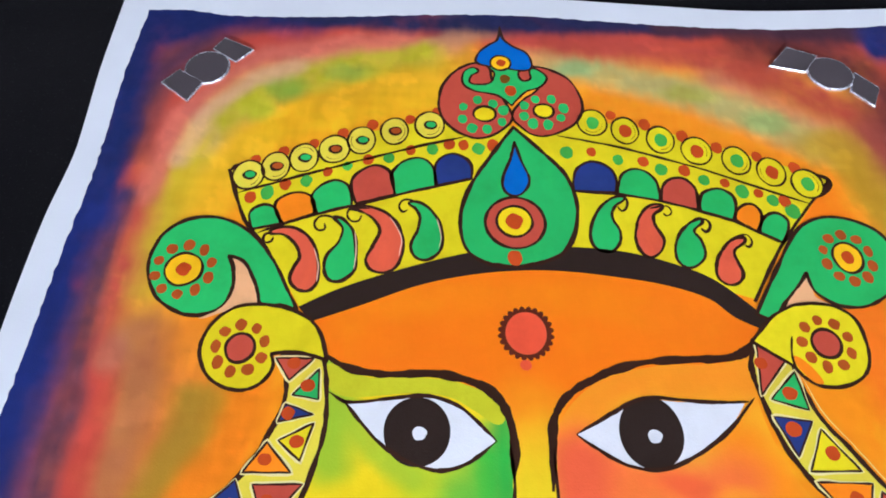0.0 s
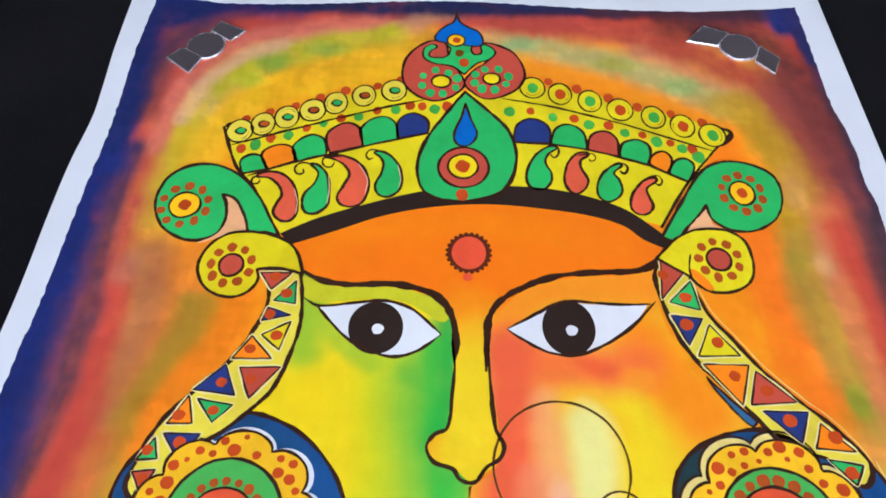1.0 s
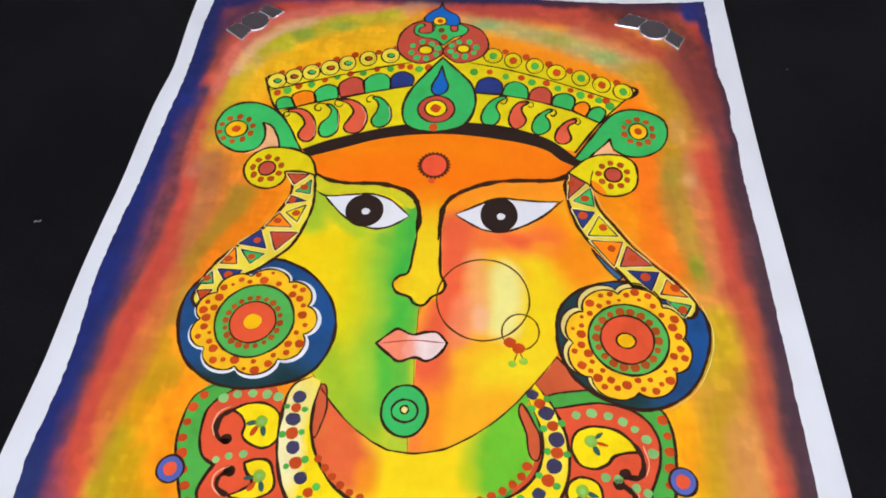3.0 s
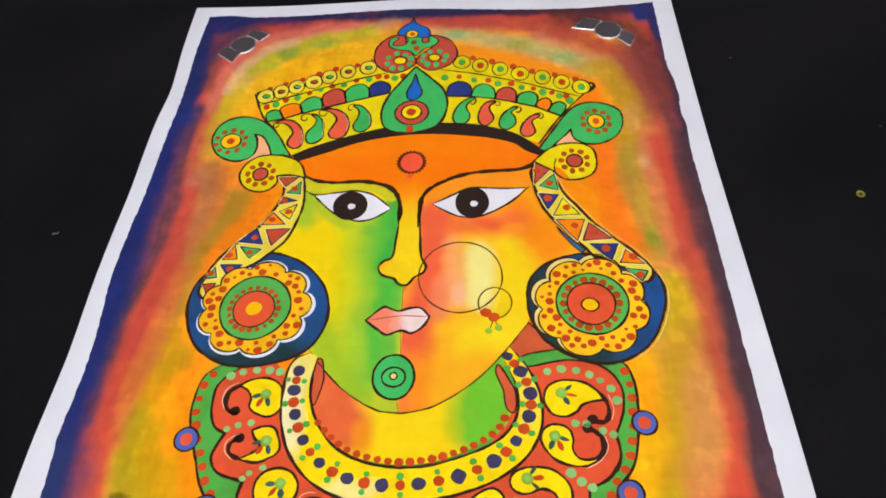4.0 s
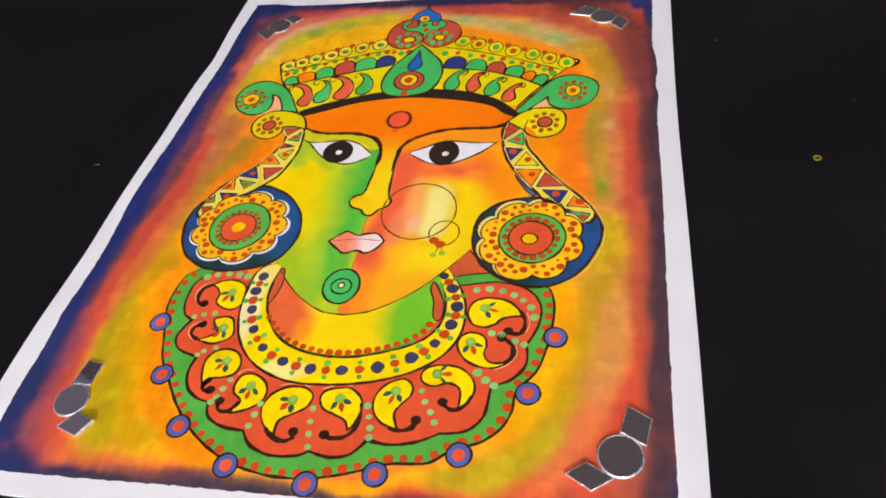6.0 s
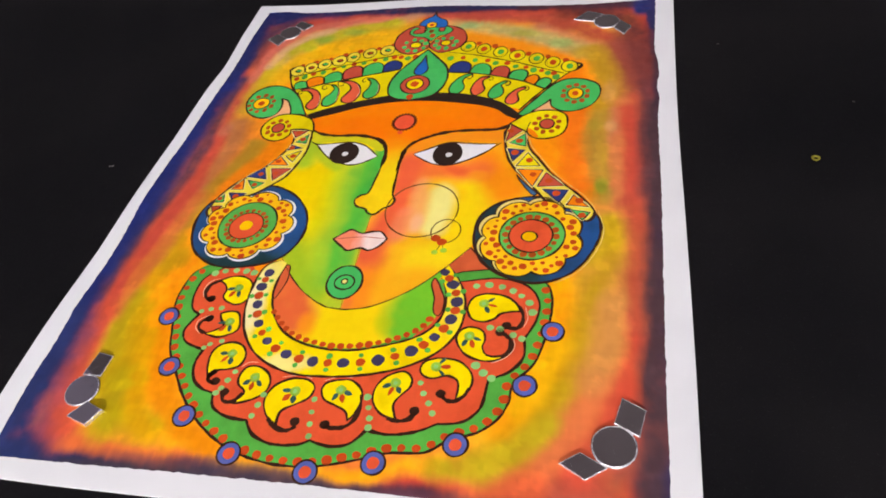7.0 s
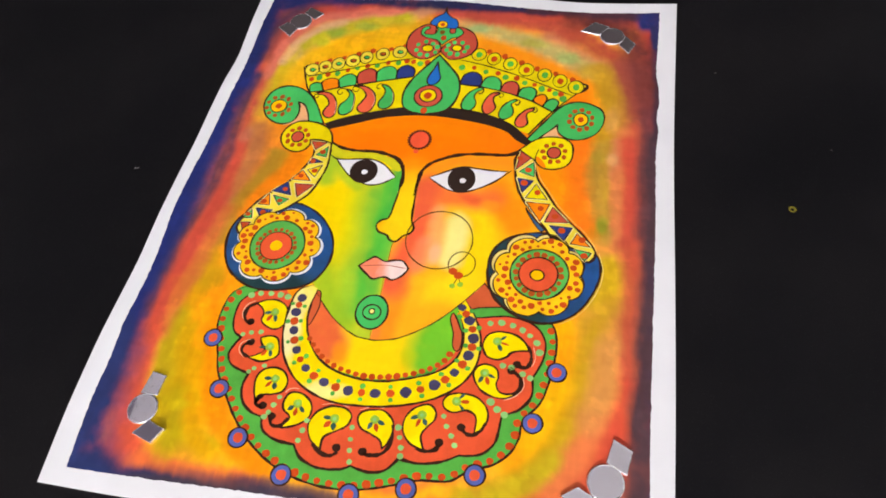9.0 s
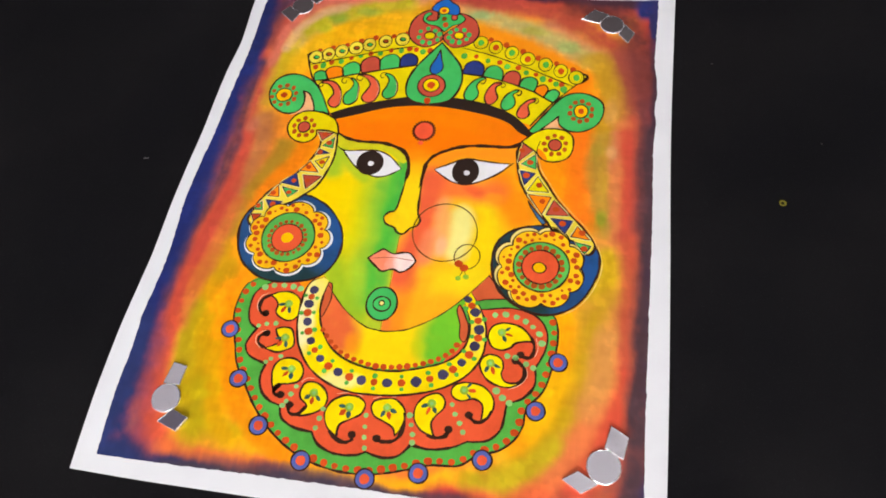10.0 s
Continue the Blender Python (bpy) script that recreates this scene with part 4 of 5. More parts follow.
LEFT_ROW = [(59.2, -85.1), (67.3, -81.5), (75.8, -77.8), (85.2, -74.0), (93.7, -70.0), (104.2, -65.8), (115.7, -62.8)]
RIGHT_ROW = [(169.9, -60.1), (180.5, -63.2), (191.8, -66.8), (203.0, -71.2), (215.3, -74.8), (225.7, -79.1), (236.2, -83.5)]
for row, first in ((LEFT_ROW, 0), (RIGHT_ROW, 0)):
    for k, (x, y) in enumerate(row):
        ring = disc("circle", x, y, 4.5 if k % 3 else 4.9, 5.6, STRAW if row is LEFT_ROW else YELLOW, 16, SHEET, 0.72, "yellow circle with a dabbed centre")
        start = random.uniform(0, math.tau)
        arc = [(x + 3.4 * math.cos(start + 0.13 * i), y + 4.2 * math.sin(start + 0.13 * i)) for i in range(random.randrange(12, 22))]
        ribbon("scribble", arc, lambda s: 0.32 * (1 - s), OCHRE, 18, ring)
        if row is LEFT_ROW:
            dot(x + 0.3, y - 0.1, 2.3, 1.9, INK, 18, ring)
            dot(x + 0.5, y + 0.1, 1.6, 1.2, (GREEN, RUST)[k % 2], 19, ring)
        else:
            dot(x + 0.2, y - 0.2, 2.1, 2.7, (LEAF, DOT)[k % 2], 19, ring)
dots([(60.6, -79.1), (69.0, -75.7), (78.4, -72.1), (87.4, -67.3), (96.9, -63.3), (109.2, -60.5), (117.8, -57.0), (176.5, -56.6), (187.4, -60.5), (199.2, -65.3), (209.8, -69.8), (222.3, -73.0), (233.6, -77.3)], 1.75, DOT, 15, CROWN, ratio=1.2)
dots([(61.1, -93.8), (71.2, -88.5), (84.0, -83.2), (96.5, -77.9), (109.9, -73.7), (122.4, -70.8), (127.0, -71.1), (136.6, -70.8), (168.5, -72.7), (185.0, -76.2), (197.7, -79.5), (209.9, -84.0), (219.8, -87.7), (227.4, -90.6)], 1.8, DOT, 15, CROWN, ratio=1.2)
dots([(66.1, -91.9), (77.6, -87.0), (90.0, -80.8), (103.0, -77.2), (116.9, -73.1), (131.8, -72.4), (160.4, -73.2), (176.9, -75.7), (190.4, -79.2), (203.4, -83.1), (214.8, -87.2), (223.7, -90.4)], 1.9, LEAF, 15, CROWN, ratio=1.2)
dot(229.0, -94.4, 2.3, 2.8, LEAF, 15, CROWN)


def paisley(colour, rim):
    outlined("paisley", rim, colour, 15, SHEET, 1.1, "paisley drop with a dark outline")


paisley(VERMILION, [(69.0, -106.4), (73.3, -104.3), (78.6, -105.8), (82.7, -110.6), (84.8, -117.4), (84.9, -123.0), (82.7, -126.0), (79.4, -125.5), (76.9, -122.3), (77.7, -118.5), (78.9, -114.6), (76.6, -109.8), (72.9, -107.1)])
paisley(GREEN, [(87.8, -100.2), (93.3, -104.3), (95.3, -112.3), (95.3, -118.6), (92.0, -122.4), (88.3, -122.2), (86.4, -118.3), (87.0, -113.5), (89.7, -109.5), (90.6, -104.4)])
paisley(VERMILION, [(92.3, -97.1), (97.5, -96.1), (104.6, -99.5), (108.9, -106.9), (108.6, -114.8), (105.7, -118.9), (100.8, -119.0), (98.4, -115.5), (100.0, -110.6), (101.9, -105.1), (99.5, -100.7), (95.0, -97.9)])
paisley(GREEN, [(110.4, -94.5), (114.5, -94.8), (118.8, -99.5), (120.9, -106.6), (120.0, -111.8), (116.3, -114.8), (112.9, -113.9), (111.4, -109.9), (113.1, -104.8), (113.8, -100.1), (112.3, -96.6)])
paisley(GREEN, [(177.3, -90.5), (173.8, -90.6), (169.0, -95.0), (165.7, -102.4), (166.0, -108.4), (170.0, -110.7), (173.6, -108.2), (174.5, -103.1), (172.6, -98.0), (174.0, -94.0)])
paisley(VERMILION, [(188.7, -93.6), (185.8, -93.0), (182.1, -96.1), (179.5, -102.0), (179.2, -108.0), (182.1, -112.1), (186.0, -110.0), (187.5, -105.8), (185.6, -100.8), (185.6, -97.0)])
paisley(GREEN, [(200.2, -98.3), (196.2, -99.5), (191.9, -104.7), (190.3, -111.7), (192.8, -115.3), (196.2, -114.6), (199.1, -110.5), (198.6, -105.5), (197.1, -102.5)])
paisley(VERMILION, [(212.1, -105.0), (208.1, -105.3), (203.8, -109.8), (201.3, -116.2), (202.7, -120.1), (206.4, -120.6), (209.1, -117.0), (208.4, -113.2), (208.1, -109.2)])
for streak in ([(82.8, -111.6), (84.8, -117.7), (84.8, -123.0)], [(104.6, -99.9), (108.4, -107.0), (108.1, -113.9)], [(94.4, -105.3), (95.4, -113.2), (95.0, -118.6)], [(118.9, -100.1), (120.4, -106.6), (119.8, -110.6)]):
    line(streak, 0.34, 17, CROWN, material=PALE, name="pale_streak")
for hook in ([(69.4, -106.4), (67.5, -107.7), (67.9, -110.0), (69.8, -109.6), (70.3, -108.0)], [(89.2, -101.0), (84.0, -100.1), (82.0, -102.6), (83.3, -105.2), (85.3, -104.6), (84.9, -102.7)], [(98.4, -97.0), (92.7, -97.1), (91.5, -99.7), (93.1, -101.7), (95.1, -101.6), (96.0, -99.5)],
             [(113.9, -94.8), (109.2, -93.3), (107.2, -95.4), (108.3, -97.9), (110.0, -97.1)], [(172.8, -91.2), (176.8, -90.3), (177.9, -93.0), (176.2, -95.6), (174.7, -94.0)], [(184.7, -94.5), (190.1, -93.5), (191.2, -95.6), (189.6, -97.1), (188.5, -96.1)],
             [(195.2, -100.1), (200.3, -97.9), (202.4, -99.9), (200.8, -102.6), (199.3, -101.4)], [(207.6, -105.3), (212.4, -103.3), (214.0, -105.3), (212.8, -107.7), (211.5, -107.0)]):
    line(hook, 0.85, 17, CROWN)
fill("dark_band", [(80.6, -131.1, 1), (91.5, -125.0), (107.3, -118.7), (127.1, -112.4), (141.4, -110.0), (159.1, -109.2), (174.2, -110.3), (187.2, -113.5), (199.6, -118.9), (209.4, -127.7), (212.8, -131.7, 1), (210.3, -134.6, 1), (203.8, -131.2), (197.6, -125.6), (186.0, -121.5), (171.6, -119.1), (156.8, -117.6), (143.6, -117.7), (128.7, -119.6), (114.1, -123.4), (98.3, -130.1), (84.6, -135.6, 1)], BLACK, 16, SHEET, "thick dark brown band below the crown")
DROP = outlined("drop", [(143.5, -62.9, 1), (150.9, -71.3), (159.4, -82.2), (162.1, -93.0), (160.9, -103.5), (156.4, -111.6), (147.0, -115.7), (140.3, -116.5), (132.1, -114.6), (127.4, -109.4), (126.2, -98.3), (129.7, -86.4), (137.1, -73.2)], GREEN, 17, SHEET, 1.4, "large green drop with a blue drop and target rings")
outlined("blue_drop", [(143.6, -69.2, 1), (145.9, -78.0), (147.9, -84.7), (145.6, -89.8), (142.5, -91.0), (139.8, -88.9), (139.5, -83.9), (141.9, -77.0)], SKY, 19, DROP, 1.0)
disc("red_ring", 142.9, -100.9, 9.1, 9.3, RED, 19, DROP, 1.1)
disc("yellow_ring", 142.6, -100.5, 5.4, 5.6, LEMON, 21, DROP, 0.9)
dot(142.5, -100.5, 2.7, 2.9, DOT, 23, DROP)
dot(142.3, -113.5, 2.2, 2.6, DOT, 19, DROP)
# finial
LOBES = []
for rim in ([(130.9, -33.7), (124.9, -37.0), (119.9, -44.2), (118.5, -51.6), (119.5, -58.4), (123.2, -64.0), (128.8, -67.5), (133.8, -67.8), (138.5, -65.2), (143.2, -59.4), (140.4, -50.1), (136.7, -40.9), (135.3, -35.0)], [(151.8, -34.7), (162.5, -39.6), (166.7, -48.0), (167.1, -54.6), (163.9, -61.0), (157.2, -65.4), (151.2, -66.5), (146.1, -62.8), (143.3, -57.9), (147.2, -50.7), (152.3, -45.8), (154.6, -39.0)]):
    LOBES.append(outlined("finial_lobe", rim, RED, 17, SHEET, 1.0, "brick red round lobe with green dots"))
KNOT = outlined("finial_knot", [(143.2, -53.4, 1), (138.5, -48.9), (130.8, -47.0), (126.9, -44.0), (126.9, -38.6), (129.9, -36.0), (132.0, -37.6), (129.7, -39.8), (129.2, -43.1), (132.8, -44.0), (136.3, -42.8), (137.6, -38.8), (136.1, -34.7), (142.8, -35.8), (148.0, -35.1), (146.1, -37.9), (147.3, -41.7), (150.1, -40.8), (150.4, -36.1), (153.7, -36.9), (155.9, -40.6), (153.3, -44.4), (148.3, -47.0)], GREEN, 19, SHEET, 0.85, "green curling knot shape")
fill("finial_gap", oval(150.5, -38.5, 4.6, 4.6, 16), RED, 16, SHEET)
FINIAL = outlined("finial", [(140.1, -15.8, 1), (141.4, -21.7), (144.8, -25.1), (149.1, -28.1), (150.9, -32.8), (150.0, -36.2), (145.8, -36.8), (141.8, -35.9), (135.9, -35.0), (131.5, -33.4), (132.1, -28.9), (135.6, -24.8), (138.9, -21.8)], SKY, 21, SHEET, 0.9, "blue onion-shaped finial")
line([(140.1, -14.6), (139.8, -18.8), (139.1, -22.4)], 1.0, 23, FINIAL, taper=0.1)
disc("eyelet", 139.9, -33.4, 3.6, 3.6, WARM, 23, FINIAL, 0.8)
dot(140.1, -33.4, 1.7, 1.7, DOT, 25, FINIAL)
dot(141.3, -41.1, 1.8, 2.1, OCHRE, 21, KNOT)
dot(143.1, -46.6, 2.0, 2.4, DOT, 21, KNOT)
disc("yellow_spot", 134.0, -57.4, 3.8, 3.3, LEMON, 19, LOBES[0], 1.1)
disc("yellow_spot", 154.0, -55.5, 3.4, 3.1, LEMON, 19, LOBES[1], 1.1)
dots([(131.7, -51.2), (136.9, -52.8), (126.9, -54.4), (140.3, -55.7), (126.6, -59.9), (129.8, -63.8), (134.8, -64.1), (139.8, -60.8)], 1.7, GREEN, 19, LOBES[0], ratio=1.25)
dots([(151.4, -50.3), (156.9, -50.1), (147.6, -53.2), (160.8, -54.1), (147.3, -58.0), (159.6, -58.4), (150.1, -61.2), (155.2, -61.5)], 1.6, GREEN, 19, LOBES[1], ratio=1.25)

# ---- side curls ----
def curl(name, rim, colour, x, y, rx, ry, inner, core, n, level, label):
    ob = outlined(name, rim, colour, level, SHEET, 1.15, label)
    disc("centre", x, y, rx, ry, inner, level + 2, ob, 0.95)
    if core:
        dot(x, y, rx * 0.42, ry * 0.42, core, level + 4, ob)
    for px, py in around(x, y, rx + 2.7, ry + 2.8, n, 0.3):
        dot(px, py, random.uniform(1.35, 1.75), random.uniform(1.5, 2.0), RUST, level + 2, ob)
    return ob


fill("peach_gap", [(57.3, -114.6), (62.5, -116.0), (67.1, -122.5), (70.6, -131.5), (60.5, -133.0), (52.9, -134.6)], PEACH, 12, SHEET)
fill("peach_gap", [(228.1, -115.3), (228.4, -123.8), (232.6, -127.2), (216.8, -128.9), (221.8, -122.7)], PEACH, 12, SHEET)
curl("green_curl", [(80.4, -132.5, 1), (76.0, -124.2), (70.6, -114.9), (62.6, -106.2), (53.3, -101.8), (44.8, -102.2), (38.2, -106.9), (35.4, -114.8), (36.4, -122.4), (40.7, -129.6), (48.0, -133.9), (54.4, -134.2), (59.7, -130.4), (61.0, -123.6), (59.8, -118.0), (58.2, -115.0, 1), (62.6, -116.6), (66.2, -121.6), (68.6, -127.1), (70.1, -130.7), (76.0, -130.7)], GREEN, 45.9, -119.8, 5.4, 5.4, WARM, DOT, 10, 17, "green scroll curl with an orange flower")
curl("green_curl", [(210.3, -130.0, 1), (219.9, -114.2), (228.6, -101.3), (236.7, -96.6), (245.9, -97.0), (254.0, -102.1), (255.5, -111.0), (251.5, -120.9), (243.4, -126.5), (234.6, -126.7), (229.0, -122.5), (227.7, -116.3, 1), (224.3, -120.7), (219.2, -126.3), (214.5, -131.5)], GREEN, 241.5, -110.7, 4.4, 5.2, WARM, DOT, 10, 17, "green scroll curl with an orange flower")
curl("yellow_curl", [(90.2, -147.2, 1), (87.5, -138.9), (82.8, -133.9), (74.5, -131.1), (65.0, -131.1), (58.6, -135.3), (55.5, -142.3), (56.3, -148.0), (60.4, -153.5), (67.5, -156.0), (73.2, -154.0), (76.0, -149.2), (75.0, -145.5, 1), (82.6, -144.9)], YELLOW, 66.3, -144.0, 4.0, 4.2, RED, None, 9, 20, "yellow scroll curl with a red centre")
curl("yellow_curl", [(207.1, -138.7, 1), (214.6, -130.8), (222.0, -127.0), (231.7, -126.8), (237.6, -130.6), (239.0, -138.5), (237.1, -146.2), (231.5, -150.5), (224.0, -151.3), (219.0, -148.6), (217.0, -145.8), (215.2, -144.4, 1)], YELLOW, 227.8, -138.7, 4.0, 4.3, RED, None, 9, 20, "yellow scroll curl with a red centre")

line([(218.6, -136.8), (217.6, -141.0), (217.4, -145.6), (219.6, -149.2)], 0.9, 23, SHEET, name="curl_line")
fill("orange_crescent", [(217.5, -142.9), (219.1, -147.6), (223.6, -150.7), (222.5, -146.7), (219.5, -143.3)], ORANGE, 22, SHEET)

# ---- bands of triangles ----
def triangles(band, rows, level):
    for colour, (a, b, c), spots in rows:
        a, b, c = [(*p, 1) for p in (a, b, c)]
        ob = fill("triangle", [a, b, c], colour, level, band)
        line([a, b, c], 1.6, level - 0.5, band, True, EDGING, "cream_edging")
        line([a, b, c], 0.6, level + 1, band, True, name="triangle_outline")
        dots(spots, 1.85, DOT, level + 2, band)


HAIR = outlined("triangle_band", [(77.9, -146.0, 1), (79.8, -151.3), (80.3, -159.6), (77.8, -166.6), (72.3, -177.4), (62.6, -188.4), (55.1, -197.8), (51.3, -208.4), (49.9, -215.7), (53.5, -219.1), (62.1, -209.3), (70.2, -202.2), (74.5, -199.1), (82.2, -191.5), (86.0, -186.9), (89.2, -177.8), (91.5, -166.3), (91.2, -156.3), (89.4, -145.8, 1)], STRAW, 14, SHEET, 1.45, "straw yellow band of bright dotted triangles")
triangles(HAIR, (
    (RED, [(76.5, -146.7), (86.8, -146.5), (80.8, -152.9)], [(81.5, -148.1)]), (GREEN, [(82.2, -156.9), (88.5, -149.6), (89.1, -158.0)], [(86.0, -154.3)]), (NAVY, [(80.8, -159.3), (88.3, -162.0), (79.4, -164.2)], [(81.7, -161.9)]),
    (YELLOW, [(80.1, -169.1), (88.6, -164.4), (86.1, -174.1)], [(84.9, -169.2)]), (ORANGE, [(72.3, -177.2), (77.4, -169.5), (84.3, -177.0)], [(77.4, -173.9)]), (RED, [(75.3, -180.1), (87.6, -179.7), (79.5, -189.8)], [(79.3, -183.8)]),
    (NAVY, [(62.7, -187.3), (70.9, -179.1), (75.2, -188.9)], [(70.6, -184.9)]), (GREEN, [(64.6, -190.1), (75.2, -192.0), (70.1, -197.2)], [(69.9, -193.6)]), (ORANGE, [(57.2, -197.7), (61.9, -189.1), (64.5, -197.6)], [(60.2, -195.2)]),
    (NAVY, [(57.0, -200.7), (67.5, -200.6), (62.7, -208.4)], [(62.1, -203.1)]), (GREEN, [(50.9, -208.4), (54.9, -201.9), (56.7, -207.9)], [(53.6, -205.5)]), (RED, [(50.6, -211.6), (57.0, -211.0), (54.2, -217.3)], [(54.0, -213.5)])), 16)
HAIR2 = outlined("triangle_band", [(209.1, -138.0, 1), (206.1, -143.1), (205.4, -147.8), (206.9, -157.2), (209.9, -168.1), (214.8, -176.7), (221.7, -184.9), (227.6, -192.6), (234.5, -201.4), (239.6, -203.4), (246.3, -205.2), (253.3, -212.4), (257.3, -207.1), (254.2, -201.0), (248.2, -193.8), (240.0, -186.0), (232.3, -177.1), (226.8, -168.7), (221.0, -160.4), (217.5, -150.2), (216.1, -144.2)], STRAW, 14, SHEET, 1.45, "straw yellow band of bright dotted triangles")
triangles(HAIR2, (
    (RED, [(208.2, -138.6), (214.8, -144.4), (206.6, -154.1)], [(208.2, -145.0)]), (GREEN, [(208.8, -155.1), (216.9, -147.2), (218.2, -158.0)], [(214.2, -153.4)]), (NAVY, [(208.4, -159.8), (218.2, -161.0), (212.5, -170.3)], [(212.9, -163.1)]),
    (YELLOW, [(214.8, -173.9), (220.0, -163.0), (227.5, -173.5)], [(221.4, -169.2)]), (ORANGE, [(215.7, -176.5), (229.4, -176.6), (225.0, -189.4)], [(224.4, -180.2)]), (RED, [(231.1, -178.4), (241.1, -188.1), (227.5, -189.2)], [(233.1, -184.7)]),
    (NAVY, [(230.4, -191.1), (243.6, -191.2), (239.5, -200.5)], [(237.7, -193.8)]), (ORANGE, [(246.3, -194.5), (254.2, -202.7), (243.2, -202.0)], [(249.4, -198.6)]), (GREEN, [(245.6, -204.9), (255.1, -206.6), (251.8, -212.1)], [(251.3, -208.7)])), 16)
line([(218.5, -148.7), (222.0, -159.0), (227.8, -167.4), (233.2, -175.8), (241.0, -184.8), (249.2, -192.4), (255.2, -199.9), (258.4, -206.1)], 0.3, 13, HAIR2, material=CREAM, name="pale_edge")
line([(259.0, -205.3), (262.1, -218.6), (258.9, -232.3), (251.7, -244.4), (241.4, -252.2)], 0.45, 11, HAIR2, material=CREAM, name="pale_edge")
outlined("blue_sliver", [(215.8, -180.5, 1), (222.6, -188.6), (228.1, -194.2, 1), (226.4, -195.7), (222.0, -191.0), (218.0, -185.0)], STEEL, 12, SHEET, 0.7)

# ---- ear ornaments ----
def ornament(rim, x, y, rx, ry, gx, gy, grx, gry, cx, cy, crx, cry, petals, turn):
    ob = outlined("ear_ornament", rim, EARRING_WASH, 12, SHEET, 1.4, "blue round ornament with a yellow dotted flower")

    def flower(k, dx, dy):
        out = []
        for t in (i * math.tau / 200 for i in range(200)):
            bump = abs(math.sin(petals * (t - turn) / 2 + 0.35 * math.sin(t * 2))) ** 0.55
            r = k * (0.84 + 0.17 * bump + 0.02 * math.sin(2 * t + 1))
            out.append((x + dx + rx * r * math.cos(t), y + dy + ry * r * math.sin(t)))
        return out
    if turn > 0.2:
        film("white_edge", flower(1.055, 0.5, -0.3), WHITE, 14, ob)
    else:
        film("cream_edge", flower(1.03, -1.0, 1.2), CREAM, 14, ob)
        ribbon("cream_outline", flower(1.05, -1.0, 1.2), lambda s: 0.8, INK, 15, ob, True)
    body = film("flower", flower(1.0, 0, 0), PETAL, 19, SHEET, "warm yellow scalloped flower full of red dots")
    ribbon("outline", flower(1.0, 0, 0), lambda s: 0.8, INK, 20, body, True)
    placed = []
    for k in range(3000):
        a, ring = random.uniform(0, math.tau), random.uniform(0.62, 0.93)
        bump = abs(math.sin(petals * (a - turn) / 2 + 0.35 * math.sin(a * 2))) ** 0.55
        if ring > 0.76 + 0.17 * bump:
            continue
        px, py = x + rx * ring * math.cos(a), y + ry * ring * math.sin(a)
        if ((px - gx) / (grx + 1.9)) ** 2 + ((py - gy) / (gry + 1.9)) ** 2 < 1 or any(math.dist((px, py), q) < 3.7 for q in placed):
            continue
        placed.append((px, py))
        r = random.choice((0.8, 1.1, 1.3, 1.6, 1.9))
        dot(px, py, r, r * 0.92, DOT, 21, body)
    green = disc("green_ring", gx, gy, grx, gry, EAR_GREEN, 22, SHEET, 1.0, "green ring with red beads round a coral disc")
    for px, py in around(cx, cy, crx + 1.7, cry + 1.7, 20 if turn > 0.2 else 18):
        r = random.uniform(1.0, 1.65) if turn > 0.2 else random.uniform(1.3, 1.9)
        dot(px, py, r, r, RUST, 24, green)
    core = disc("coral_disc", cx, cy, crx, cry, CORAL, 25, green, 0.7 if turn > 0.2 else 0.9)
    return ob, green


EAR_L = ornament([(55.0, -203.4), (64.5, -197.1), (78.6, -194.0), (91.6, -197.5), (102.7, -205.9), (109.8, -217.6), (111.3, -230.4), (107.5, -241.7), (100.9, -248.1), (90.5, -251.8), (77.8, -253.7), (66.2, -251.4), (55.1, -243.8), (48.4, -231.8), (46.4, -218.8), (49.2, -209.1)], 77.8, -223.9, 24.9, 24.7, 77.9, -224.0, 16.1, 16.5, 77.4, -224.9, 9.4, 9.4, 9, 0.4)
dot(77.5, -224.8, 3.6, 3.4, WARM, 27, EAR_L[1])
EAR_R = ornament([(200.1, -222.4), (201.4, -212.0), (207.4, -203.6), (218.1, -198.3), (229.9, -196.8), (245.7, -201.3), (257.8, -207.2), (260.8, -218.7), (257.7, -231.1), (250.8, -243.3), (240.5, -250.7), (229.9, -252.7), (217.5, -249.2), (207.2, -241.9), (202.0, -233.4)], 228.1, -224.4, 24.4, 25.7, 228.5, -223.2, 15.8, 15.6, 227.9, -223.5, 10.5, 10.6, 8, 0.1)
disc("yellow_spot", 227.4, -224.2, 3.8, 3.3, WARM, 27, EAR_R[1], 0.9)

# ---- collar ----
RIM_PTS = [(69.8, -252.3), (62.2, -257.7), (60.0, -267.6), (60.5, -277.9), (65.7, -292.2), (70.5, -304.3), (78.9, -315.5), (87.4, -326.2), (98.5, -336.5), (113.1, -345.3), (126.0, -349.7), (140.6, -351.6), (154.4, -350.9), (169.9, -346.8), (185.1, -341.4), (199.5, -339.3), (207.9, -333.2), (218.0, -328.9), (225.1, -322.7), (228.9, -314.2), (229.5, -306.2), (236.8, -295.7), (239.8, -285.5), (241.6, -272.5), (241.5, -260.6), (237.7, -251.8), (224.0, -248.1), (208.7, -245.2), (196.4, -248.6)]
COLLAR = fill("collar", RIM_PTS + [*[(158.8, -272.0), (113.3, -265.2)]], LEAF, 3, SHEET, "green scalloped collar with red dots along its rim")
line(RIM_PTS, 1.2, 4, COLLAR)
rim = curve(RIM_PTS, False, 8)
dots(spaced(inset(rim, 2.1)[:-26], 6.0, 6.0), 1.95, DOT, 4, COLLAR)
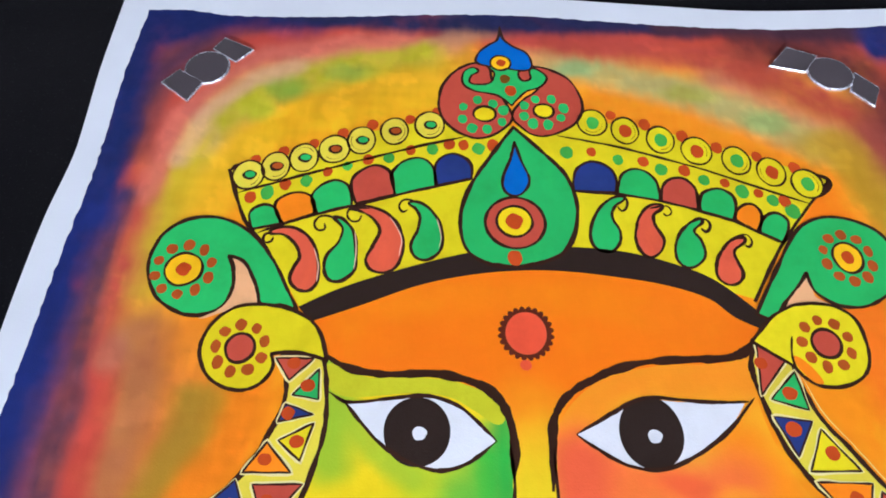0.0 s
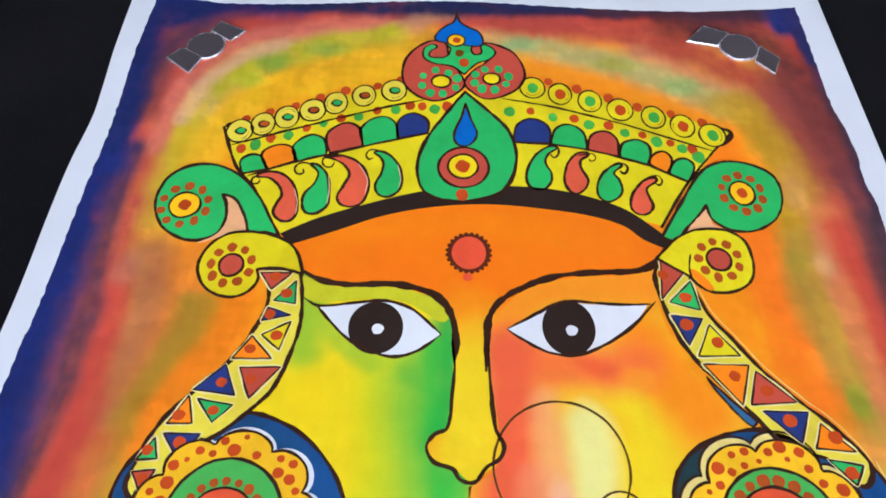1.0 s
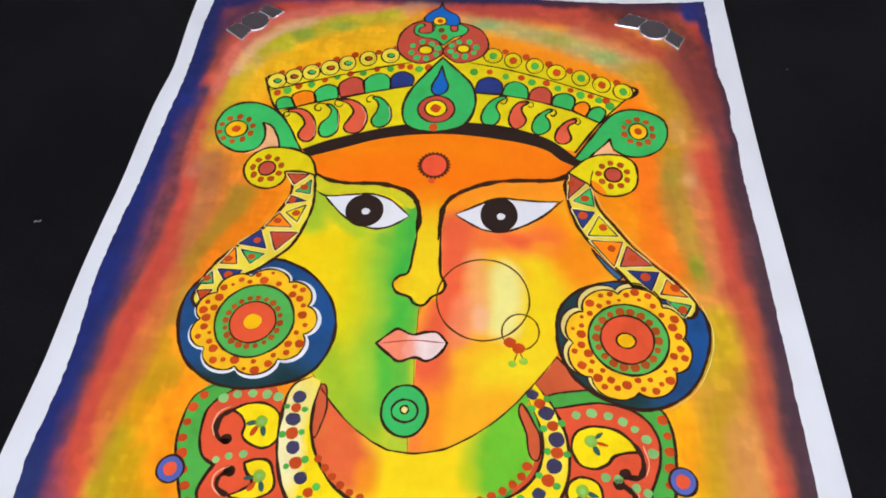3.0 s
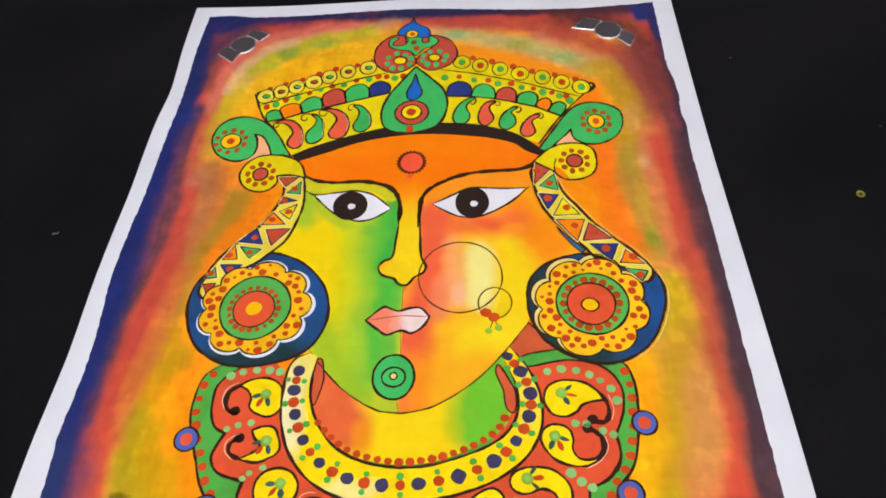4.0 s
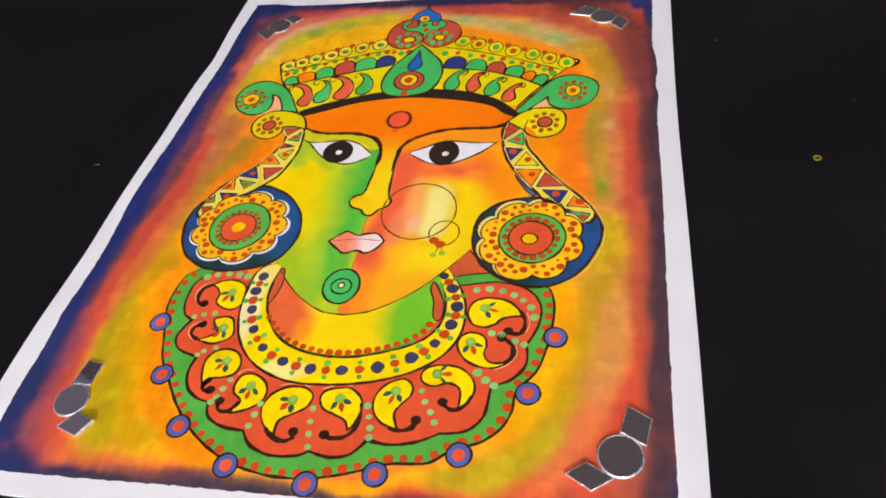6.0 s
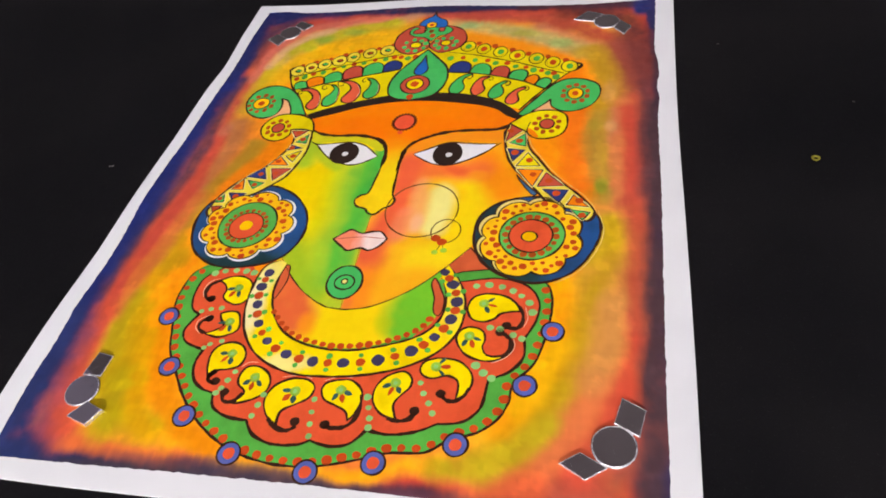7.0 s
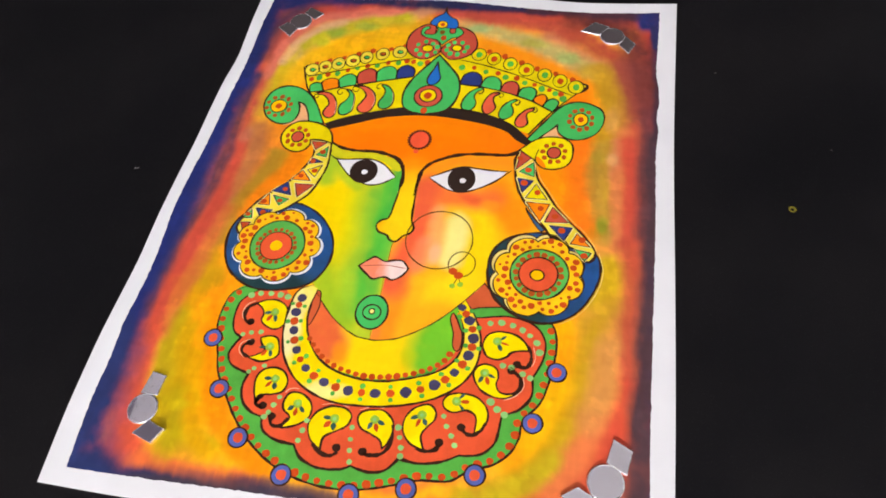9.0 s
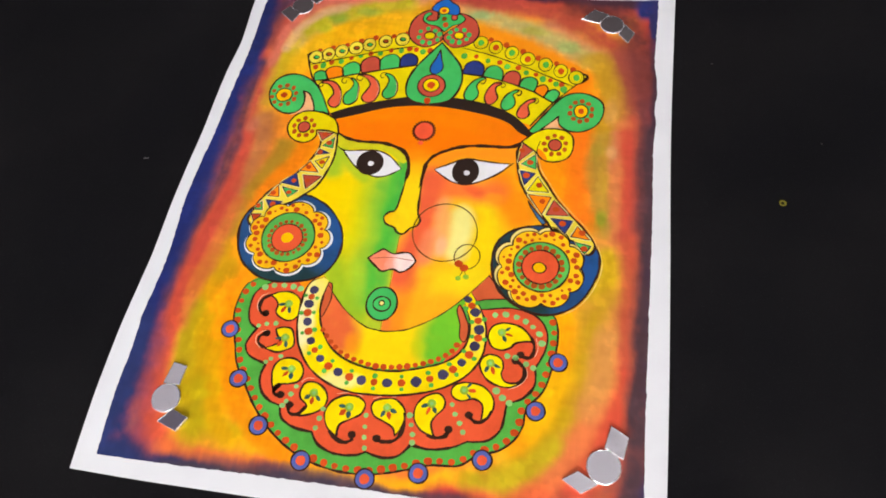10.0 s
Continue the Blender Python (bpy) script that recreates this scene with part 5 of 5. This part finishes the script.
LOBE_PTS = [(90.5, -249.1), (79.9, -252.3), (69.4, -260.9), (68.0, -270.3), (70.7, -279.8), (76.0, -283.1, 1), (72.4, -292.8), (76.2, -299.0), (86.8, -302.2, 1), (85.7, -309.9), (88.9, -317.6), (95.0, -322.0), (101.0, -323.4, 1), (103.7, -330.0), (112.4, -333.8), (121.3, -334.3, 1), (125.9, -340.0), (135.5, -343.3), (146.5, -342.4), (151.5, -339.9, 1), (160.3, -341.5), (168.2, -339.4), (173.6, -332.8, 1), (183.5, -333.7)]
LOBE_PTS += [(194.0, -331.2), (202.0, -326.9, 1), (211.9, -324.8), (217.8, -318.4), (219.0, -309.9), (219.3, -304.4, 1), (227.6, -300.0), (232.5, -292.0), (231.5, -283.5, 1), (235.7, -273.4), (235.9, -262.4), (229.2, -254.0), (215.5, -251.0), (199.4, -253.9), (194.8, -253.6)]
LOBES_FIELD = fill("lobed_field", LOBE_PTS + [*[(194.0, -266.9), (165.5, -302.2), (114.5, -291.4)]], CORAL, 5, SHEET, "coral red lobed field with yellow paisleys")
line(LOBE_PTS, 1.4, 6, LOBES_FIELD)
outlined("red_gap", [(189.1, -245.6, 1), (199.9, -232.8, 1), (203.7, -236.9), (213.1, -245.7, 1), (200.6, -247.8), (193.1, -249.6)], GAP, 7, SHEET, 0.8)
BAND2 = fill("bead_band", [(105.8, -247.0, 1), (98.9, -251.5), (96.9, -263.4), (98.0, -277.5), (103.3, -291.5), (114.4, -303.3), (131.4, -310.1), (149.8, -310.3), (166.7, -307.7), (183.4, -301.9), (196.1, -292.8), (202.8, -280.8), (203.1, -266.2), (198.2, -253.8), (191.5, -244.6, 1), (188.9, -251.1), (193.8, -263.7), (193.2, -275.9), (186.1, -285.4), (169.9, -292.8), (153.0, -296.6), (134.6, -295.0), (120.4, -288.0), (111.7, -276.2), (108.2, -263.2), (109.6, -248.9, 1)], BAND_WASH, 13, SHEET, "yellow collar band with painted beads")
line([(105.8, -247.0), (98.9, -251.5), (96.9, -263.4), (98.0, -277.5), (103.3, -291.5), (114.4, -303.3), (131.4, -310.1), (149.8, -310.3), (166.7, -307.7), (183.4, -301.9), (196.1, -292.8), (202.8, -280.8), (203.1, -266.2), (198.2, -253.8), (191.5, -244.6)], 1.3, 14, BAND2)
line([(109.6, -248.9), (108.2, -263.2), (111.7, -276.2), (120.4, -288.0), (134.6, -295.0), (153.0, -296.6), (169.9, -292.8), (186.1, -285.4), (193.2, -275.9), (193.8, -263.7), (188.9, -251.1)], 1.2, 14, BAND2)
dots(spaced(curve([(113.3, -278.6), (119.5, -284.9), (127.1, -290.2), (136.5, -293.2), (148.9, -294.7), (163.3, -292.5), (177.0, -287.4), (186.1, -280.8), (190.0, -273.2)], False), 4.3), 1.65, DOT, 15, BAND2)
BEADS = [(102.4, -255.6), (101.5, -264.5), (103.4, -275.1), (108.2, -285.9), (115.9, -295.0), (127.4, -301.0), (141.0, -303.6), (155.1, -302.9), (170.2, -300.0), (183.9, -294.0), (192.6, -286.0), (198.2, -275.8), (199.2, -266.1), (195.5, -256.2), (190.4, -249.2)]
dots(BEADS, 2.75, SLATE, 15, BAND2, "bead")
mid = curve(BEADS, False, 2)
dots(mid[1::2], 2.1, DOT, 15, BAND2, "bead")
for side in (3.5, -3.5):
    dots(inset(mid, side)[1::2], 1.3, LEAF, 15, BAND2)
outlined("leaf_gap", [(185.7, -253.5), (190.3, -259.2), (193.4, -267.0), (191.1, -274.3), (188.2, -264.5)], GAP, 11, SHEET, 0.9)
outlined("leaf_gap", [(109.9, -250.0), (113.2, -258.3), (112.2, -266.0), (110.1, -270.8), (108.8, -260.7)], GAP, 11, SHEET, 0.7)


def bean(rim, tail, blob, flower, aim):
    """A yellow paisley with a hooked, inked tail and a small three-petalled sprig."""
    shape = outlined("bean", rim, LEMON, 6, SHEET, 1.1, "yellow paisley with a hooked dark tail")
    ribbon("tail", curve(tail, False, 8), lambda s: 0.8 + 1.5 * math.sin(math.pi * (0.15 + 0.6 * s)), INK, 8, shape)
    dot(*blob, 2.2, 2.0, INK, 8, shape, "tail_end")
    fx, fy = flower
    dot(fx, fy, 2.3, 2.3, OLIVE, 8, shape, "flower")
    dot(fx, fy, 1.0, 1.0, MINT, 9, shape, "flower_centre")
    way = math.atan2(aim[1] - fy, aim[0] - fx)
    for turn, colour, size in ((-0.85, TEAL, 0.9), (0.0, DOT, 1.0), (0.85, TEAL, 0.9)):
        a = way + turn
        tip = [(fx + r * size * math.cos(a), fy + r * size * math.sin(a)) for r in (2.0, 3.0, 4.2, 5.4, 6.4)]
        ribbon("petal", tip, lambda s: 0.3 + 2.0 * math.sin(math.pi * min(1, s * 0.9 + 0.05)), colour, 8, shape)


bean([(78.1, -262.2, 1), (83.8, -259.3), (90.3, -259.1), (95.7, -262.5), (97.4, -268.1), (96.4, -273.4), (92.4, -276.0), (87.2, -274.7), (83.9, -271.8), (83.9, -267.7), (81.9, -264.5)], [(78.1, -262.2), (74.3, -265.5), (73.6, -270.2), (76.2, -273.9), (79.6, -274.4)], (78.3, -273.6), (89.9, -266.1), (86.8, -271.7))
bean([(86.9, -281.8, 1), (90.6, -280.3), (95.5, -280.6), (98.1, -284.8), (99.1, -289.9), (96.2, -292.8), (90.6, -295.0), (83.2, -293.5, 1), (87.9, -291.5), (91.0, -288.4), (88.3, -284.9)], [(83.1, -284.7), (79.1, -287.2), (79.1, -290.9), (83.2, -293.5)], (82.2, -285.1), (93.4, -286.1), (90.6, -291.1))
bean([(92.6, -301.0), (96.3, -297.9), (101.4, -297.2), (106.5, -299.6), (108.7, -304.8), (107.1, -309.3), (102.2, -311.3), (97.1, -312.7), (95.6, -317.4, 1), (93.1, -311.8), (91.7, -305.8)], [(95.6, -317.4), (95.7, -314.1), (97.7, -312.6), (95.4, -316.6), (99.2, -319.0)], (99.7, -317.7), (101.7, -303.1), (97.5, -308.4))
bean([(109.8, -314.4), (111.4, -309.6), (115.9, -308.3), (121.6, -310.4), (125.0, -315.0), (124.5, -320.4), (119.8, -324.6), (113.2, -327.1), (109.5, -326.5, 1), (113.8, -324.4), (115.0, -321.3), (111.0, -318.1)], [(114.6, -321.9), (111.5, -326.5), (107.1, -326.6), (105.5, -323.6)], (106.0, -322.4), (117.3, -314.1), (117.3, -320.9))
bean([(138.6, -312.3), (144.2, -313.8), (146.2, -317.0), (144.5, -321.6), (139.1, -325.3), (134.8, -328.8), (134.8, -335.8, 1), (129.1, -331.1), (125.7, -324.5), (127.0, -318.5), (131.6, -314.0)], [(130.1, -332.4), (135.1, -336.0), (140.0, -336.9), (143.6, -334.4)], (142.5, -332.6), (137.9, -318.8), (133.0, -324.2))
bean([(150.6, -313.4), (155.9, -311.4), (161.7, -311.1), (166.9, -315.2), (168.1, -320.7), (166.6, -326.5), (164.5, -329.7, 1), (162.8, -325.8), (157.3, -323.3), (151.9, -321.0), (149.5, -317.0)], [(167.6, -317.1), (168.5, -324.9), (165.3, -331.7), (159.0, -333.6), (155.7, -333.0)], (155.6, -332.5), (157.9, -316.0), (161.0, -323.2))
bean([(177.9, -306.2), (183.3, -304.5), (187.3, -307.7), (187.0, -312.0), (184.1, -315.9), (182.1, -319.9), (183.7, -325.2), (185.0, -327.2, 1), (177.5, -324.8), (173.1, -319.9), (172.4, -314.3), (174.3, -309.7)], [(180.7, -326.8), (185.0, -327.5), (189.7, -326.2), (191.7, -323.4)], (191.5, -322.3), (180.7, -310.2), (178.4, -318.2))
bean([(190.4, -304.3), (190.2, -299.9), (193.4, -297.3), (199.0, -296.2), (206.3, -297.4), (211.8, -302.4), (212.7, -308.0), (210.1, -313.2), (207.2, -315.4, 1), (207.5, -310.3), (206.2, -306.2), (201.8, -304.6), (195.1, -306.5)], [(212.3, -309.5), (209.0, -315.1), (204.6, -316.3), (201.2, -314.4)], (200.7, -313.3), (196.3, -300.7), (205.8, -299.9))
bean([(202.4, -286.0), (203.7, -281.2), (207.7, -279.1), (213.2, -280.8), (214.9, -285.1), (214.4, -289.4), (216.9, -292.9), (222.5, -292.9), (226.3, -289.9, 1), (224.5, -293.2), (218.7, -295.8), (211.6, -295.2), (206.3, -292.4)], [(222.6, -293.2), (226.1, -290.0), (226.0, -284.6), (222.7, -281.2)], (220.9, -280.8), (207.9, -284.0), (211.2, -291.1))
bean([(205.0, -271.0), (205.0, -265.3), (208.0, -261.6), (213.7, -260.1), (221.3, -261.3), (226.1, -264.8), (228.6, -268.8, 1), (223.8, -269.5), (219.6, -271.1), (217.1, -274.0), (213.0, -275.8), (208.0, -275.0)], [(225.4, -264.2), (228.8, -268.2), (230.0, -273.6), (228.2, -277.9), (224.3, -278.2)], (223.3, -277.1), (211.6, -265.9), (218.2, -267.2))
dots([(147.7, -321.6), (148.3, -327.5), (149.2, -332.9), (150.5, -338.2), (170.4, -318.1), (172.0, -322.9), (173.6, -327.6), (174.2, -331.7), (191.3, -309.1), (193.6, -313.9), (196.6, -318.2), (199.0, -322.5), (124.4, -321.8), (123.5, -326.9), (122.7, -332.1), (107.0, -312.1), (105.1, -316.6), (103.7, -320.7), (102.1, -323.3), (93.8, -297.0), (88.8, -299.1), (86.5, -301.3), (76.4, -281.3), (80.7, -279.7), (85.9, -278.6)], 1.5, MINT, 8, LOBES_FIELD)
dots([(73.4, -257.9), (78.4, -256.1), (84.2, -255.3), (89.8, -255.3), (94.3, -256.0), (206.6, -256.2), (212.4, -255.1), (218.5, -255.8), (223.7, -257.7), (227.9, -260.3), (231.8, -263.9), (233.8, -269.0), (212.9, -298.5), (216.7, -301.7), (220.4, -304.0), (226.7, -281.8), (230.6, -283.3), (216.3, -278.7), (220.7, -279.0)], 1.8, MINT, 8, LOBES_FIELD)


for streak in ([(77.6, -260.8), (73.2, -263.6), (72.0, -268.6), (73.6, -272.8)], [(82.2, -283.2), (77.6, -286.0), (77.4, -290.6), (81.0, -294.0)], [(227.2, -283.4), (228.0, -288.6), (224.6, -293.6), (219.0, -296.8)], [(230.4, -266.2), (232.0, -272.2), (230.6, -277.4)],
               [(109.0, -309.6), (111.6, -306.8), (116.4, -306.4)], [(149.2, -312.4), (155.6, -309.8), (161.6, -309.6)], [(129.8, -312.6), (138.0, -310.9), (144.0, -312.0)]):
    line(streak, 0.4, 9, LOBES_FIELD, material=PALE, name="pale_streak")


def pendant(x, y):
    ob = disc("pendant", x, y, 4.9, 4.9, VIOLET, 5, SHEET, 0.9, "violet blue round pendant with a red centre")
    dot(x, y, 2.5, 2.5, CORAL, 7, ob, "centre")


for x, y in [(60.7, -285.6), (74.1, -312.5), (92.4, -335.5), (119.3, -349.5), (210.8, -334.8), (234.4, -306.0), (243.3, -278.4)] + [(153.9, -353.1), (180.1, -346.1)]:
    pendant(x, y)


# ---- glued mirror pieces ----
def mirror(name, rim, tilt):
    """A cut piece of mirror glass: silver face, rough bright edge, glued slightly aslant."""
    mx, my = sum(p[0] for p in rim) / len(rim), sum(p[1] for p in rim) / len(rim)

    def loop(k, lift):
        return [((mx + (x - mx) * k) / 1000, (my + (y - my) * k) / 1000, (0.1 + lift + rise + tilt[0] * (x - mx) + tilt[1] * (y - my)) / 1000) for x, y in rim]
    rim = [(x + 0.22 * noise.noise((x * 0.8, y * 0.8, 2.0)), y + 0.22 * noise.noise((x * 0.8, y * 0.8, 7.0))) for x, y in rim]
    n, rise = len(rim), 6 * max(0.0, abs(tilt[0]) + abs(tilt[1]) - 0.05)
    rings = [[(x, y, 0.00006) for x, y, _ in loop(1.03, 0)], loop(1.025, 0.52), loop(0.97, 0.86), loop(0.91, 0.76)]
    verts = [v for r in rings for v in r]
    faces = [((k * n + i), (k * n + (i + 1) % n), ((k + 1) * n + (i + 1) % n), ((k + 1) * n + i)) for k in range(3) for i in range(n)]
    body = hang(name, verts, faces, CUT, SHEET, "small cut mirror piece glued to the painting")
    face = loop(0.94, 0.82)
    hang("mirror_face", face, [tuple(range(n))], MIRROR, body)


def edge_points(corners, n=7):
    return [(a[0] + (b[0] - a[0]) * k / n, a[1] + (b[1] - a[1]) * k / n) for a, b in zip(corners, corners[1:] + corners[:1]) for k in range(n)]


def turned(rim):
    """The rim counterclockwise."""
    area = sum(a[0] * b[1] - b[0] * a[1] for a, b in zip(rim, rim[1:] + rim[:1]))
    return rim if area > 0 else rim[::-1]


for corners, tilt in (
        ([(35.8, -309.0), (43.9, -310.4), (43.1, -321.1), (33.9, -321.2)], (0.0, 0.01)), ([(37.7, -341.8), (43.9, -334.1), (53.9, -337.7), (49.7, -345.6)], (0.1, -0.05)),
        ([(272.8, -307.7), (282.0, -312.5), (279.9, -323.8), (270.2, -319.2)], (0.01, 0.0)), ([(250.9, -337.7), (258.2, -332.4), (268.5, -337.6), (260.5, -343.1)], (0.0, 0.01)),
        ([(37.9, -30.1), (41.3, -24.6), (52.4, -30.3), (47.1, -36.4)], (0.01, 0.02)), ([(23.2, -46.9), (28.3, -40.7), (37.7, -46.4), (33.8, -55.3)], (0.0, 0.01)),
        ([(235.2, -32.0), (243.6, -22.4), (253.8, -26.5), (247.3, -34.8)], (0.01, 0.0)), ([(264.9, -34.2), (271.7, -41.5), (267.5, -50.4), (261.0, -43.4)], (-0.01, 0.0))):
    mirror("mirror_square", turned(edge_points(corners)), tilt)
for x, y, rx, ry, tilt in ((38.1, -329.0, 7.8, 7.9, (0.0, 0.01)), (270.6, -328.7, 8.5, 8.4, (0.005, 0.0)), (37.6, -39.4, 8.0, 7.5, (0.01, 0.01)), (256.2, -35.0, 7.8, 8.0, (0.0, -0.01))):
    mirror("mirror_round", oval(x, y, (rx + ry) / 2, (rx + ry) / 2, 32, 0.02), tilt)


# ---- crumbs on the cloth ----
def sequin(x, y):
    """A small olive sequin ring."""
    bm = bmesh.new()
    for k in range(20):
        a = k * math.tau / 20
        for r, z in ((1.0, 0.0), (1.9, 0.15), (2.1, 0.5), (1.2, 0.6)):
            bm.verts.new(((r * math.cos(a)) / 1000, (r * math.sin(a)) / 1000, z / 1000))
    bm.verts.ensure_lookup_table()
    for k in range(20):
        j = (k + 1) % 20
        for m in range(4):
            bm.faces.new([bm.verts[4 * k + m], bm.verts[4 * j + m], bm.verts[4 * j + (m + 1) % 4], bm.verts[4 * k + (m + 1) % 4]])
    bmesh.ops.recalc_face_normals(bm, faces=bm.faces[:])
    data = bpy.data.meshes.new("sequin")
    bm.to_mesh(data)
    bm.free()
    data.materials.append(SEQUIN)
    ob = tagged(new("sequin", data), "tiny olive yellow sequin lying on the black cloth", "sequin")
    ob.location = (x / 1000, y / 1000, TABLE)


def lint(x, y, length, turn, material):
    data = bpy.data.curves.new("lint", "CURVE")
    data.dimensions, data.bevel_depth = "3D", 0.0002
    s = data.splines.new("POLY")
    s.points.add(5)
    for k, p in enumerate(s.points):
        p.co = ((k / 5 - 0.5) * length / 1000, 0.0006 * math.sin(k * 1.3), 0.00025, 1)
    data.materials.append(material)
    ob = tagged(new("lint", data), "short pale thread of lint on the black cloth", "lint")
    ob.matrix_world = Matrix.Translation((x / 1000, y / 1000, TABLE)) @ Matrix.Rotation(turn, 4, "Z")


sequin(362.0, -163.0)
lint(-31.0, -180.0, 3.0, 0.5, LINT)
lint(386.3, -117.7, 0.8, 0.2, DUST)
lint(322.1, -61.4, 0.7, 1.2, DUST)
